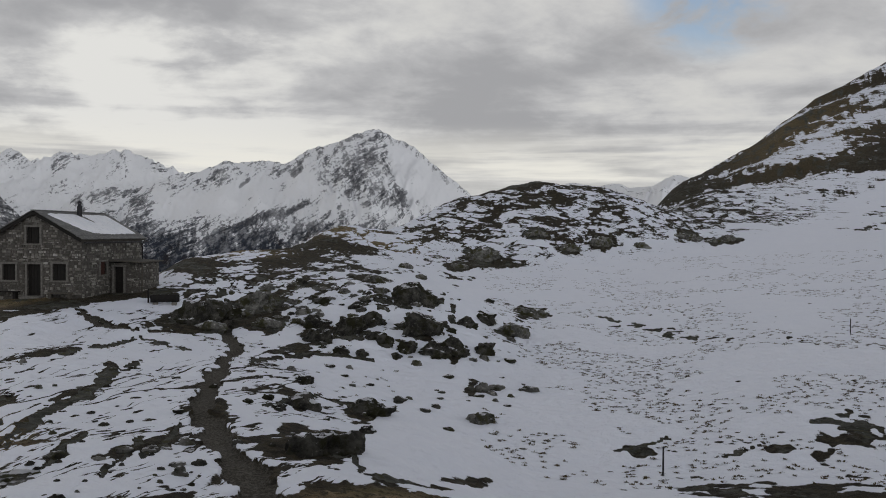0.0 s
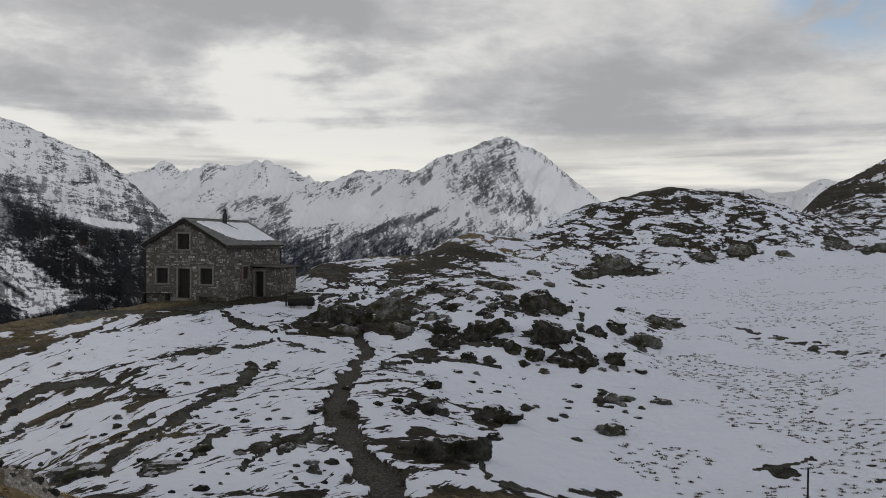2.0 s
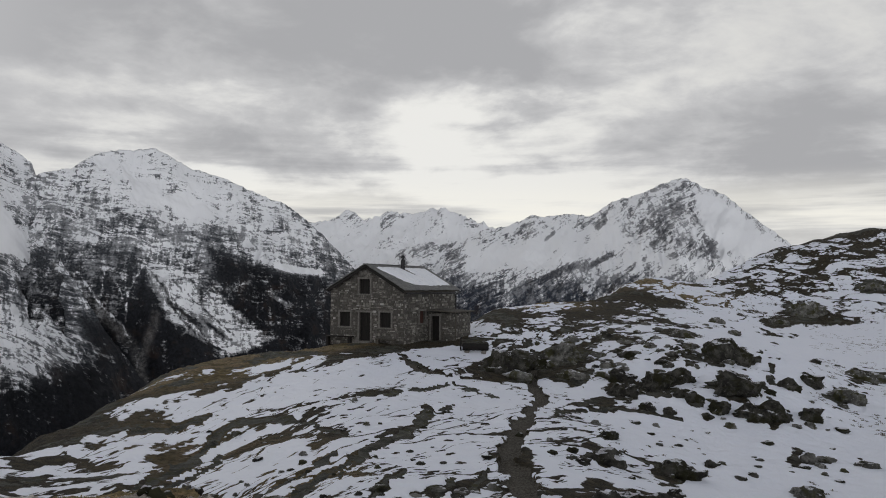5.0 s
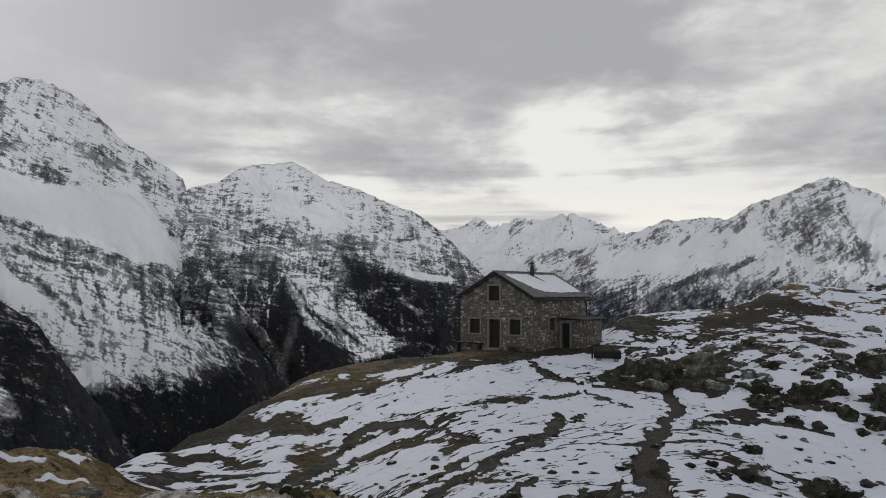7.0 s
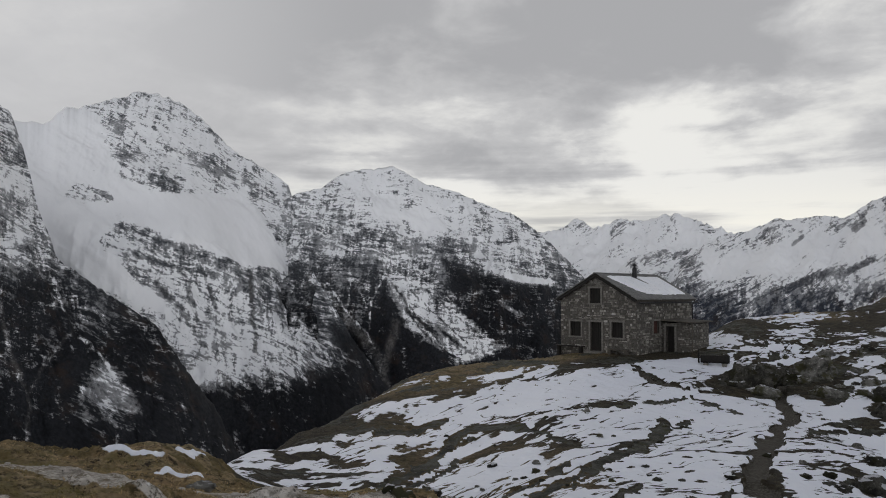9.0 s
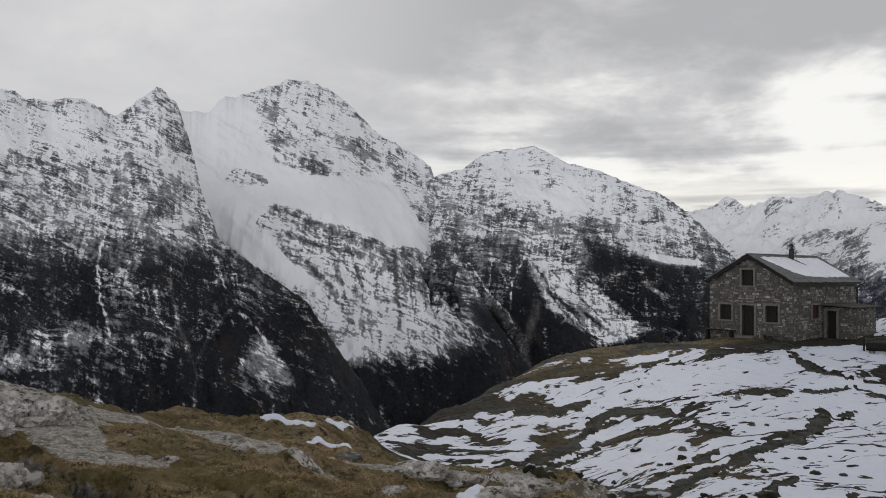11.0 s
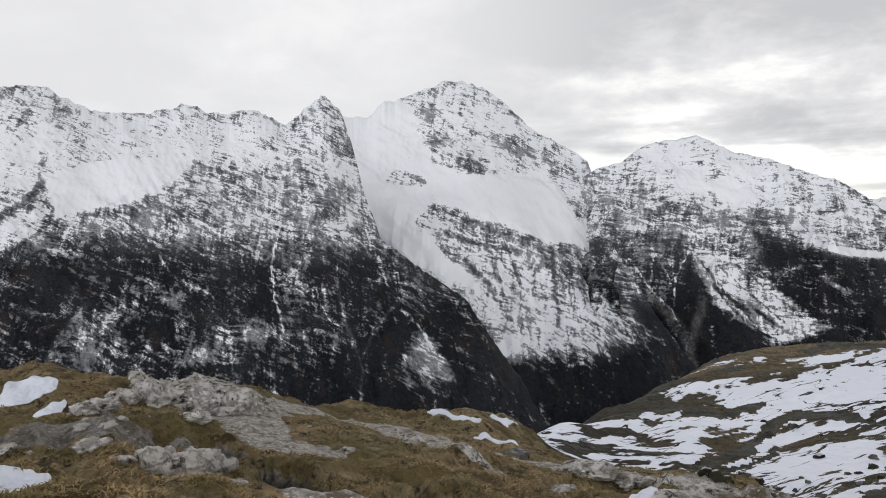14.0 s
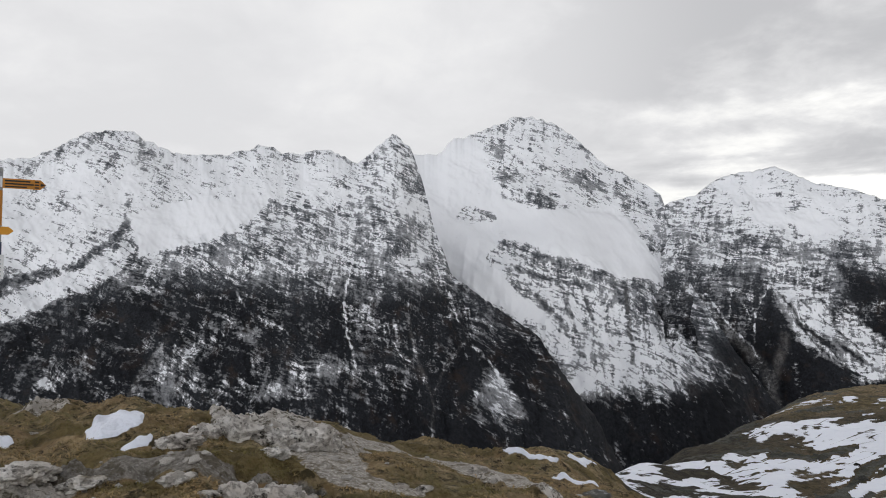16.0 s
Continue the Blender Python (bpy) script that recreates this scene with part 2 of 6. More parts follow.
def mountain_material(name, size, az, dip, woods, rock_light, rock_dark, snow=(0.825, 0.83, 0.845), steep=0.1):
    """Snow on rock whose ledges dip across the face, dark woods where the attribute says so; size: metres of the finest patch."""
    m, n = material(name)
    p = n.place()
    a, t = radians(az), radians(dip)
    across, z = Vector((math.cos(a), math.sin(a), 0)), Vector((0, 0, 1))
    run, off = across * math.cos(t) - z * math.sin(t), across * math.sin(t) + z * math.cos(t)
    u, v = n.vmath("DOT_PRODUCT", p, tuple(across)), n.sep(p)[2]
    face = n.com(u, v, 0.0)
    sway = n.math("MULTIPLY", n.math("SUBTRACT", n.noise(face, 0.016 / size, 2, 0.5), 0.5), size * 26)
    lie, rise = n.vmath("DOT_PRODUCT", p, tuple(run)), n.math("ADD", n.vmath("DOT_PRODUCT", p, tuple(off)), sway)
    ledges = n.noise(n.com(n.math("MULTIPLY", lie, 0.24), rise, 0.0), 0.20 / size, 5, 0.66, 0.25)
    seams = n.noise(n.com(n.math("MULTIPLY", lie, 0.16), rise, 7.0), 0.13 / size, 4, 0.62, 0.2)
    slant = n.math("ADD", u, n.math("MULTIPLY", n.math("SUBTRACT", n.noise(face, 0.02 / size, 2, 0.5), 0.5), size * 18))
    runnels = n.noise(n.com(slant, n.math("MULTIPLY", v, 0.22), 3.0), 0.16 / size, 5, 0.62, 0.3)
    specks = n.noise(face, 0.42 / size, 4, 0.68)
    patches = n.noise(face, 0.05 / size, 6, 0.66)
    lively = n.math("SUBTRACT", 1.0, n.math("MULTIPLY", n.attr("calm"), 0.8))
    lively = n.math("MULTIPLY", lively, n.ramp(n.noise(face, 0.03 / size, 4, 0.6), 0.36, 0.62, 0.35, 1.3))
    s = n.math("MULTIPLY", n.math("SUBTRACT", ledges, 0.5), 1.3)
    s = n.math("ADD", s, n.math("MULTIPLY", n.math("SUBTRACT", runnels, 0.5), 0.95))
    s = n.math("ADD", s, n.math("MULTIPLY", n.math("SUBTRACT", specks, 0.5), 1.05))
    s = n.math("ADD", s, n.math("MULTIPLY", n.math("SUBTRACT", patches, 0.5), 0.35))
    # thin seams of bare rock along the strata
    s = n.math("SUBTRACT", s, n.ramp(n.math("ABSOLUTE", n.math("SUBTRACT", seams, 0.5)), 0.035, 0.0, 0.0, 0.22))
    s = n.math("ADD", s, n.ramp(n.normal_z(), 0.35, 0.85, -steep, 0.05))
    s = n.math("ADD", n.attr("snow"), n.math("MULTIPLY", s, lively))
    snow_on = n.ramp(s, 0.44, 0.56)
    dust = n.math("MULTIPLY", n.ramp(s, 0.14, 0.46), 0.30)
    stone = n.mix(n.ramp(n.noise(face, 0.5 / size, 4, 0.7), 0.35, 0.65), rock_dark, rock_light)
    wood = n.mix(n.ramp(n.noise(face, 0.33 / size, 5, 0.75), 0.38, 0.68), woods, tuple(w * 2.6 for w in woods))
    wood = n.mix(n.ramp(patches, 0.52, 0.68), wood, (0.026, 0.019, 0.016))
    stone = n.mix(n.attr("wood"), stone, wood)
    stone = n.mix(n.math("MULTIPLY", n.attr("scree"), n.ramp(n.math("ADD", patches, specks), 0.85, 1.1, 0.45, 1.0)), stone, n.mix(n.ramp(specks, 0.4, 0.6), (0.085, 0.082, 0.08), (0.15, 0.145, 0.14)))
    col = n.mix(snow_on, n.mix(dust, stone, snow), snow)
    n.surface(col, 0.85, n.bump(n.math("MULTIPLY", n.math("ADD", n.math("ADD", ledges, runnels), specks), lively), 0.4, size * 1.2), specular=0.1)
    return m


GROUND = ground_material()

# ---- noise on arrays ----
_turns = np.random.RandomState(7).uniform(0, 2 * np.pi, (256, 256))
_gx, _gy = np.cos(_turns), np.sin(_turns)


def perlin(x, y):
    xi, yi = np.floor(x).astype(int), np.floor(y).astype(int)
    xf, yf = x - xi, y - yi
    u, v = xf**3 * (xf * (xf * 6 - 15) + 10), yf**3 * (yf * (yf * 6 - 15) + 10)

    def corner(i, j):
        a, b = (xi + i) & 255, (yi + j) & 255
        return _gx[a, b] * (xf - i) + _gy[a, b] * (yf - j)

    lo = corner(0, 0) * (1 - u) + corner(1, 0) * u
    hi = corner(0, 1) * (1 - u) + corner(1, 1) * u
    return (lo * (1 - v) + hi * v) * 1.5


def fbm(x, y, octaves=4, gain=0.5):
    total, amp, norm = 0.0, 1.0, 0.0
    for k in range(octaves):
        total = total + amp * perlin(x + 17.3 * k, y - 9.1 * k)
        x, y, norm, amp = x * 2.03, y * 2.03, norm + amp, amp * gain
    return total / norm


def ridged(x, y, octaves=4, gain=0.5):
    total, amp, norm = 0.0, 1.0, 0.0
    for k in range(octaves):
        total = total + amp * (1 - 2 * np.abs(perlin(x + 31.7 * k, y + 5.3 * k)))
        x, y, norm, amp = x * 2.03, y * 2.03, norm + amp, amp * gain
    return total / norm


def smooth(lo, hi, v):
    t = np.clip((v - lo) / (hi - lo), 0, 1)
    return t * t * (3 - 2 * t)


def grid_mesh(name, xyz, closed=False, attrs=None, mat=None):
    """A mesh from an array of rows x columns x 3; closed: the rows meet round the back."""
    rows, cols = xyz.shape[:2]
    me = bpy.data.meshes.new(name)
    me.vertices.add(rows * cols)
    me.vertices.foreach_set("co", xyz.astype(np.float32).ravel())
    i = np.arange(rows if closed else rows - 1)[:, None]
    j = np.arange(cols - 1)[None]
    k = (i + 1) % rows
    quads = np.stack([i * cols + j, k * cols + j, k * cols + j + 1, i * cols + j + 1], -1).reshape(-1, 4)
    me.loops.add(quads.size)
    me.loops.foreach_set("vertex_index", quads.ravel().astype(np.int32))
    me.polygons.add(len(quads))
    me.polygons.foreach_set("loop_start", np.arange(0, quads.size, 4, dtype=np.int32))
    me.update(calc_edges=True)
    me.polygons.foreach_set("use_smooth", np.ones(len(quads), bool))
    for key, v in (attrs or {}).items():
        me.attributes.new(key, "FLOAT", "POINT").data.foreach_set("value", v.astype(np.float32).ravel())
    if mat:
        me.materials.append(mat)
    me.update()
    return me


# boulders: azimuth and elevation of the foot, width, all in degrees
MOUND = [(17.0, -6.4, 3.8), (15.2, -6.2, 2.4), (18.3, -5.9, 1.1), (15.9, -5.8, 1.1), (9.1, -6.9, 1.7), (8.8, -7.9, 1.9), (6.7, -7.4, 2.3), (5.0, -6.8, 1.9), (6.0, -5.5, 1.3), (2.1, -5.3, 3.2), (4.9, -7.7, 1.1), (4.2, -8.1, 1.3), (1.6, -7.5, 3.4), (2.6, -8.7, 1.5), (3.3, -9.1, 0.8), (0.5, -9.0, 2.1), (10.1, -3.8, 0.9), (8.6, -5.2, 0.8), (7.3, -8.8, 1.1), (5.8, -9.0, 0.9), (9.9, -10.8, 1.3), (-0.8, -8.9, 2.3), (-1.8, -6.9, 1.3), (-3.1, -6.6, 1.5), (-3.1, -8.8, 1.5)]
OUTCROP = [(13.0, -5.6, 3.0), (16.4, -6.9, 2.2), (13.9, -6.0, 1.5), (12.6, -6.8, 2.1), (8.8, -4.2, 1.1), (4.5, -4.5, 1.1), (5.1, -3.6, 1.5), (-4.9, -7.3, 2.6), (-6.2, -6.0, 2.3), (-6.2, -11.3, 1.5), (-2.9, -11.4, 1.5), (-3.9, -11.2, 1.1), (-2.9, -13.6, 2.3), (-0.5, -14.1, 0.8)]
PATHSIDE = [(5.1, -13.1, 3.1), (7.1, -15.7, 3.8), (9.4, -15.7, 3.8), (9.9, -12.6, 2.6), (20.1, -14.8, 1.5), (19.1, -14.7, 0.8), (17.5, -15.0, 1.0), (21.9, -14.7, 1.5), (18.3, -15.9, 1.3), (28.4, -15.9, 2.6), (11.6, -12.6, 1.3), (3.1, -12.2, 1.3), (23.4, -15.0, 1.0), (25.8, -14.7, 1.5), (12.4, -11.8, 1.0), (9.9, -10.8, 1.5), (5.3, -14.3, 1.3)]
KNOLL = [(-2.9, -2.0, 2.7), (-1.1, -2.6, 1.2), (-9.0, -1.3, 1.6), (-11.2, -0.9, 2.1), (-17.0, -0.4, 1.8), (-18.8, -0.6, 1.4), (-19.7, -0.5, 1.4), (-13.9, -1.0, 1.2), (-6.6, -0.3, 1.6)]
# ledges and turf that the snow leaves bare: azimuth, elevation, half-width, half-height in degrees
FLATS = [(17.5, -2.6, 2.2, 0.5), (21.5, -5.6, 1.2, 0.25), (-14.2, -14.9, 1.9, 0.7), (-27.0, -12.4, 3.1, 1.2), (-20.9, -14.1, 1.8, 0.4), (-23.7, -14.1, 2.4, 0.4), (-18.9, -16.8, 4.9, 0.7), (-24.5, -16.8, 3.3, 0.4), (5.0, -17.7, 3.1, 0.8), (-15.9, -6.9, 2.2, 0.4), (-13.2, -6.5, 1.6, 0.2), (-17.9, -7.1, 2.2, 0.2), (-9.3, -16.1, 1.0, 0.2), (-2.4, -17.5, 2.4, 0.6), (9.0, -12.4, 3.1, 0.6), (5.8, -12.6, 1.8, 0.8), (8.9, -15.4, 3.1, 0.8), (3.3, -9.3, 1.2, 0.8), (10.6, -8.4, 2.4, 0.4), (-2.0, -11.3, 0.8, 1.0), (-2.8, -13.4, 1.0, 0.6)]

# turf and slab bands that the snow leaves bare on the slope: half-width in degrees, then their course as azimuth and elevation
BANDS = [
    (0.33, [(32.2, -15.4), (30.0, -13.7), (26.2, -11.6), (24.2, -10.9), (22.5, -9.4)]),
    (0.15, [(35.1, -15.5), (32.4, -13.9), (29.1, -12.2)]),
    (0.3, [(42.1, -13.7), (40.1, -12.9), (38.9, -12.5), (36.9, -10.3), (35.5, -9.9), (32.5, -9.8)]),
    (0.17, [(40.7, -14.2), (38.4, -13.4), (37.1, -12.1)]),
    (0.1, [(34.1, -10.0), (31.4, -9.9), (28.5, -11.0)]),
    (0.2, [(26.9, -15.3), (25.2, -13.9), (24.1, -13.6)]),
    (0.13, [(28.7, -13.7), (26.8, -12.0), (24.1, -10.5), (20.9, -9.0)]),
    (0.23, [(29.8, -15.9), (27.9, -15.6)]),
    (0.18, [(42.6, -10.2), (40.7, -10.2), (37.8, -9.5)]),
    (0.18, [(20.8, -15.0), (19.2, -14.4), (18.4, -13.3)]),
]
BANDS += [
    (0.16, [(23.2, -16.2), (21.3, -14.4), (20.5, -14.0)]),
    (0.1, [(25.7, -8.1), (23.3, -7.8), (20.9, -7.4), (17.7, -8.2)]),
    (0.11, [(13.5, -9.2), (9.2, -8.7), (5.1, -9.3)]),
    (0.17, [(12.7, -12.3), (9.1, -11.6), (5.9, -12.5)]),
    (0.2, [(9.1, -15.5), (6.7, -15.1), (5.9, -16.7)]),
    (0.1, [(-11.1, -5.9), (-13.0, -6.4), (-16.9, -7.2), (-19.1, -7.1)]),
    (0.12, [(-19.6, -14.9), (-21.4, -14.4), (-22.4, -13.6)]),
    (0.2, [(-25.1, -12.2), (-27.1, -11.4), (-29.0, -12.1)]),
    (0.17, [(-12.4, -15.1), (-13.9, -14.8), (-15.8, -14.1)]),
    (0.1, [(24.6, -5.6), (22.8, -6.4), (21.6, -6.7)]),
]

# ---- the ground: cross-sections outwards from the lookout, azimuth then (distance, height) ----
SECTIONS = {}
SECTIONS[-150] = [(1, 0), (10, -0.5), (40, -2), (100, -4), (400, -20), (4800, -500)]
SECTIONS[-60] = [(1, 0), (6, -0.8), (14, -2.6), (26, -4.5), (60, -3), (110, 1), (180, 9), (300, 45), (500, 110), (1500, 80), (4800, -500)]
SECTIONS[-30] = [(1, 0), (5, -0.8), (14, -2.75), (20, -4.3), (27, -5.5), (53, -4.2), (85, -1.8), (115, 0.5), (150, 4.4), (180, 6.9), (260, 27), (340, 52), (430, 87), (500, 88), (1200, -60), (4800, -500)]
SECTIONS[-24] = [(1, 0), (5, -0.8), (12, -2.3), (17, -3.6), (26, -5.7), (40, -5.0), (53, -4.2), (90, -2.2), (120, 0.4), (150, 3.6), (190, 7.3), (240, 21), (330, 42), (400, 58), (450, 52), (1200, -60), (4800, -500)]
SECTIONS[-15.5] = [(1, 0), (5, -0.85), (12.5, -2.7), (19, -4.6), (26, -6), (40, -5.75), (60, -5), (90, -3.3), (115, -0.8), (135, 3.4), (150, 5.5), (185, 5.5), (230, 9), (290, 14), (330, 18.5), (420, 8), (1200, -60), (4800, -500)]
SECTIONS[-18] = [(1, 0), (5, -0.8), (12, -2.5), (18, -4.2), (26, -6.0), (40, -5.6), (60, -4.7), (90, -2.8), (120, -0.6), (150, 3.2), (185, 6.4), (230, 11), (300, 18), (370, 26), (450, 16), (1200, -60), (4800, -500)]
SECTIONS[-13] = [(1, 0), (5, -0.9), (13, -2.9), (20, -5.0), (26, -6.0), (40, -5.9), (60, -5.2), (90, -3.8), (108, -2.4), (118, 0.6), (135, 6.2), (150, 10.2), (180, 5), (300, -5), (4800, -600)]
SECTIONS[-6] = [(1, 0), (5, -0.9), (13, -2.9), (18, -4.8), (26, -6.0), (40, -5.9), (60, -5.3), (90, -3.9), (104, -2.7), (115, 1.2), (130, 7.6), (145, 12.0), (170, 3), (300, -20), (4800, -600)]
SECTIONS[0] = [(1, 0), (5, -0.9), (14, -3.1), (20, -4.4), (28, -5.5), (38, -5.6), (44, -4.6), (52, -3.1), (58, -2.4), (66, -3.4), (90, -3.0), (110, -1.5), (122, 3.0), (137, 7.6), (160, 0), (300, -40), (4800, -700)]
SECTIONS[8] = [(1, 0), (5, -0.9), (14, -2.95), (20, -3.7), (27, -4.6), (36, -5.0), (42, -4.3), (50, -3.3), (62, -2.1), (80, -1.0), (110, 3.3), (130, -2), (300, -80), (4800, -700)]
SECTIONS[15] = [(1, 0), (5, -0.8), (14, -2.85), (22, -3.4), (30, -3.9), (40, -4.3), (48, -3.9), (60, -2.6), (83, 0.0), (100, -4), (300, -90), (4800, -700)]
SECTIONS[18] = [(1, 0), (5, -0.75), (13, -2.6), (22, -3.5), (35, -4.0), (43, -4.0), (50, -3.4), (60, -2.2), (76, -0.2), (95, -5), (300, -100), (4800, -700)]
SECTIONS[22] = [(1, 0), (5, -0.75), (13, -2.5), (22, -3.5), (33, -3.9), (42, -3.7), (50, -2.9), (54, -2.6), (66, -2.6), (75, -4.5), (110, -22), (300, -110), (4800, -700)]
SECTIONS[29] = [(1, 0), (5, -0.7), (10, -1.9), (14, -2.6), (25, -3.6), (40, -3.5), (50, -2.7), (58, -2.6), (64, -4), (100, -26), (300, -120), (4800, -700)]
SECTIONS[37] = [(1, 0), (5, -0.35), (9, -0.82), (10, -1.05), (12, -2.0), (18, -3.6), (30, -4.4), (44, -3.7), (51, -3.0), (58, -5), (90, -28), (300, -140), (4800, -700)]
SECTIONS[41] = [(1, 0), (5, -0.3), (9.5, -0.86), (10.5, -1.1), (12.5, -2.1), (19, -3.6), (30, -4.4), (43, -4.0), (48.5, -3.45), (55, -5.5), (85, -28), (300, -145), (4800, -700)]
SECTIONS[45] = [(1, 0), (5, -0.25), (10, -0.92), (11, -1.2), (13, -2.2), (20, -3.7), (30, -4.4), (42, -4.2), (50, -7), (80, -28), (300, -150), (4800, -700)]
SECTIONS[48.5] = [(1, 0), (5, -0.2), (10, -0.95), (13.5, -2.0), (20, -3.4), (30, -4.4), (36, -4.3), (43, -8), (75, -28), (300, -155), (4800, -700)]
SECTIONS[52] = [(1, 0), (5, -0.15), (10, -0.9), (14, -1.8), (20, -2.9), (29, -3.8), (38, -8), (70, -28), (300, -160), (4800, -700)]
SECTIONS[58] = [(1, 0), (5, -0.05), (10, -0.7), (15, -1.3), (20, -1.85), (26, -5), (60, -28), (300, -160), (4800, -700)]
SECTIONS[66] = [(1, 0), (5, 0.05), (8, -0.25), (12, -0.7), (16, -1.12), (22, -4), (60, -28), (300, -160), (4800, -700)]
SECTIONS[74] = [(1, 0), (5, 0.1), (10, -0.12), (13, -0.18), (18, -3), (60, -28), (300, -160), (4800, -700)]
SECTIONS[82] = [(1, 0), (5, 0.15), (9, 0.0), (13.5, -0.2), (18, -3), (60, -28), (300, -160), (4800, -700)]
SECTIONS[94] = [(1, 0), (5, 0.2), (10, 0.08), (15, 0.12), (22, -3), (60, -28), (300, -160), (4800, -700)]
SECTIONS[130] = [(1, 0), (5, 0.2), (14, 0.3), (40, -1), (100, -20), (300, -160), (4800, -600)]
AZ = np.r_[np.arange(-180, -33, 2.5), np.arange(-33, 98, 0.11), np.arange(98, 179, 2.5)]
RANGE = np.r_[0.0, 0.2, 0.5, 0.8, np.exp(np.arange(np.log(1.1), np.log(4.5), 0.03)), np.exp(np.arange(np.log(4.5), np.log(70), 0.0105)), np.exp(np.arange(np.log(70), np.log(480), 0.014)), np.geomspace(500, 4800, 22)]


def section_weights(az, soft=1.1):
    keys = sorted(SECTIONS)
    fine = np.arange(-360, 360, 0.25)
    table = np.stack([np.interp((fine + 180) % 360 - 180, [keys[-1] - 360, *keys, keys[0] + 360], np.eye(len(keys) + 2)[k + 1] + (np.eye(len(keys) + 2)[0] if k == len(keys) - 1 else 0) + (np.eye(len(keys) + 2)[-1] if k == 0 else 0)) for k in range(len(keys))], 1)
    kern = np.exp(-0.5 * (np.arange(-20, 21) * 0.25 / soft) ** 2)
    kern /= kern.sum()
    table = np.stack([np.convolve(c, kern, "same") for c in table.T], 1)
    return keys, np.stack([np.interp(az, fine, c) for c in table.T], 1)


def section_heights(r, soft=0.035):
    """Each section's heights at the distances r, its corners rounded."""
    fine = np.arange(-0.5, np.log(5200), 0.01)
    kern = np.exp(-0.5 * (np.arange(-12, 13) * 0.01 / soft) ** 2)
    kern /= kern.sum()
    rows = []
    for key in sorted(SECTIONS):
        d, z = np.array(SECTIONS[key], float).T
        line = np.interp(fine, np.log(d), z)
        rows.append(np.interp(np.log(np.maximum(r, 0.7)), fine, np.convolve(np.pad(line, 12, "edge"), kern, "valid")))
    return np.stack(rows)


def blobs(az, r, rows):
    """Soft spots on the plan: azimuth, distance, half-width in degrees, half-depth as a share of the distance, amount."""
    out = np.zeros(np.broadcast(az, r).shape)
    for a, d, wa, wr, v in rows:
        out = out + v * np.exp(-(((az - a) / wa) ** 2) - (np.log(r / d) / wr) ** 2)
    return out


def along(x, y, points, width):
    """1 on a line through (azimuth, distance) points, falling to 0 at its edge."""
    best = np.full(np.shape(x), 1e9)
    pts = [(-d * math.sin(radians(a)), d * math.cos(radians(a))) for a, d in points]
    for (ax, ay), (bx, by) in zip(pts, pts[1:]):
        t = np.clip(((x - ax) * (bx - ax) + (y - ay) * (by - ay)) / ((bx - ax) ** 2 + (by - ay) ** 2), 0, 1)
        best = np.minimum(best, np.hypot(x - ax - t * (bx - ax), y - ay - t * (by - ay)))
    return smooth(width * 1.25, width * 0.6, best)


FOOTPATH = [(6, 7), (11, 11), (13.2, 14), (13.8, 16), (15.6, 19), (16.9, 24.5), (15.8, 33), (14.6, 40.5), (15.6, 46), (14.6, 53)]
BRANCH = [(14.9, 42), (17.7, 44), (21, 43.8), (23.8, 45.6), (24.6, 49)]
GRAVEL = [(24, 8.6), (32, 8.5), (37, 8.9), (42.7, 9.5), (48.7, 9.8), (52.8, 9.8), (59.7, 10.0), (62.3, 11.1), (64.8, 12.1), (68.8, 12.5), (72.3, 11.5)]
LOOP = [(71.9, 10.8), (74, 9.3), (72.3, 8.5), (68.8, 8.0)]
HOLLOW = [(80, 7.3), (83.3, 7.3), (86.3, 7.5), (90.6, 7.4), (100, 7.4)]
LOWER = [(72, 5.7), (68, 5.25), (62, 4.85), (56, 4.6), (48, 4.5), (40, 4.6)]
# a torn peat edge
BANK = [(75, 7.3), (70.3, 6.6), (65.6, 5.8), (58, 5.2)]

# snow cover: azimuth, distance, half-width, half-depth, change from the usual share
SNOW = [
    (-16, 40, 24, 0.75, 0.42),
    (24, 36, 12, 0.35, 0.12),
    (34, 26, 8, 0.4, 0.06),
    (44, 26, 6, 0.4, -0.1),
    (36, 42, 7, 0.15, -0.12),
    (-2, 26, 6, 0.3, 0.25),
    (10, 30, 5, 0.25, 0.12),
    (-8, 128, 9, 0.13, -0.16),
    (-2, 142, 7, 0.06, -0.5),
    (6, 88, 9, 0.26, -0.2),
    (15, 76, 7, 0.15, -0.02),
    (12, 92, 9, 0.07, -0.06),
    (9, 70, 6, 0.15, 0.15),
    (-1, 48, 9, 0.16, 0.02),
    (40, 50, 9, 0.12, -0.5),
    (31, 55, 5, 0.1, -0.6),
]
SNOW += [
    (48, 38, 7, 0.16, -0.45),
    (20, 16, 6, 0.2, 0.08),
    (-14, 14.5, 12, 0.14, -0.55),
    (3, 13.5, 6, 0.07, -0.8),
    (-24, 320, 14, 0.45, -0.17),
    (-28.5, 340, 3, 0.14, 0.25),
    (-21.5, 250, 4.0, 0.1, 0.16),
    (-25, 225, 3, 0.08, 0.12),
    (-23, 330, 3, 0.1, -0.2),
    (-24.5, 250, 3, 0.12, 0.2),
    (-19, 290, 4, 0.12, -0.25),
    (-27, 22, 5, 0.22, -0.35),
    (-20, 100, 14, 0.3, 0.3),
    (25, 54.5, 5, 0.04, -0.4),
]


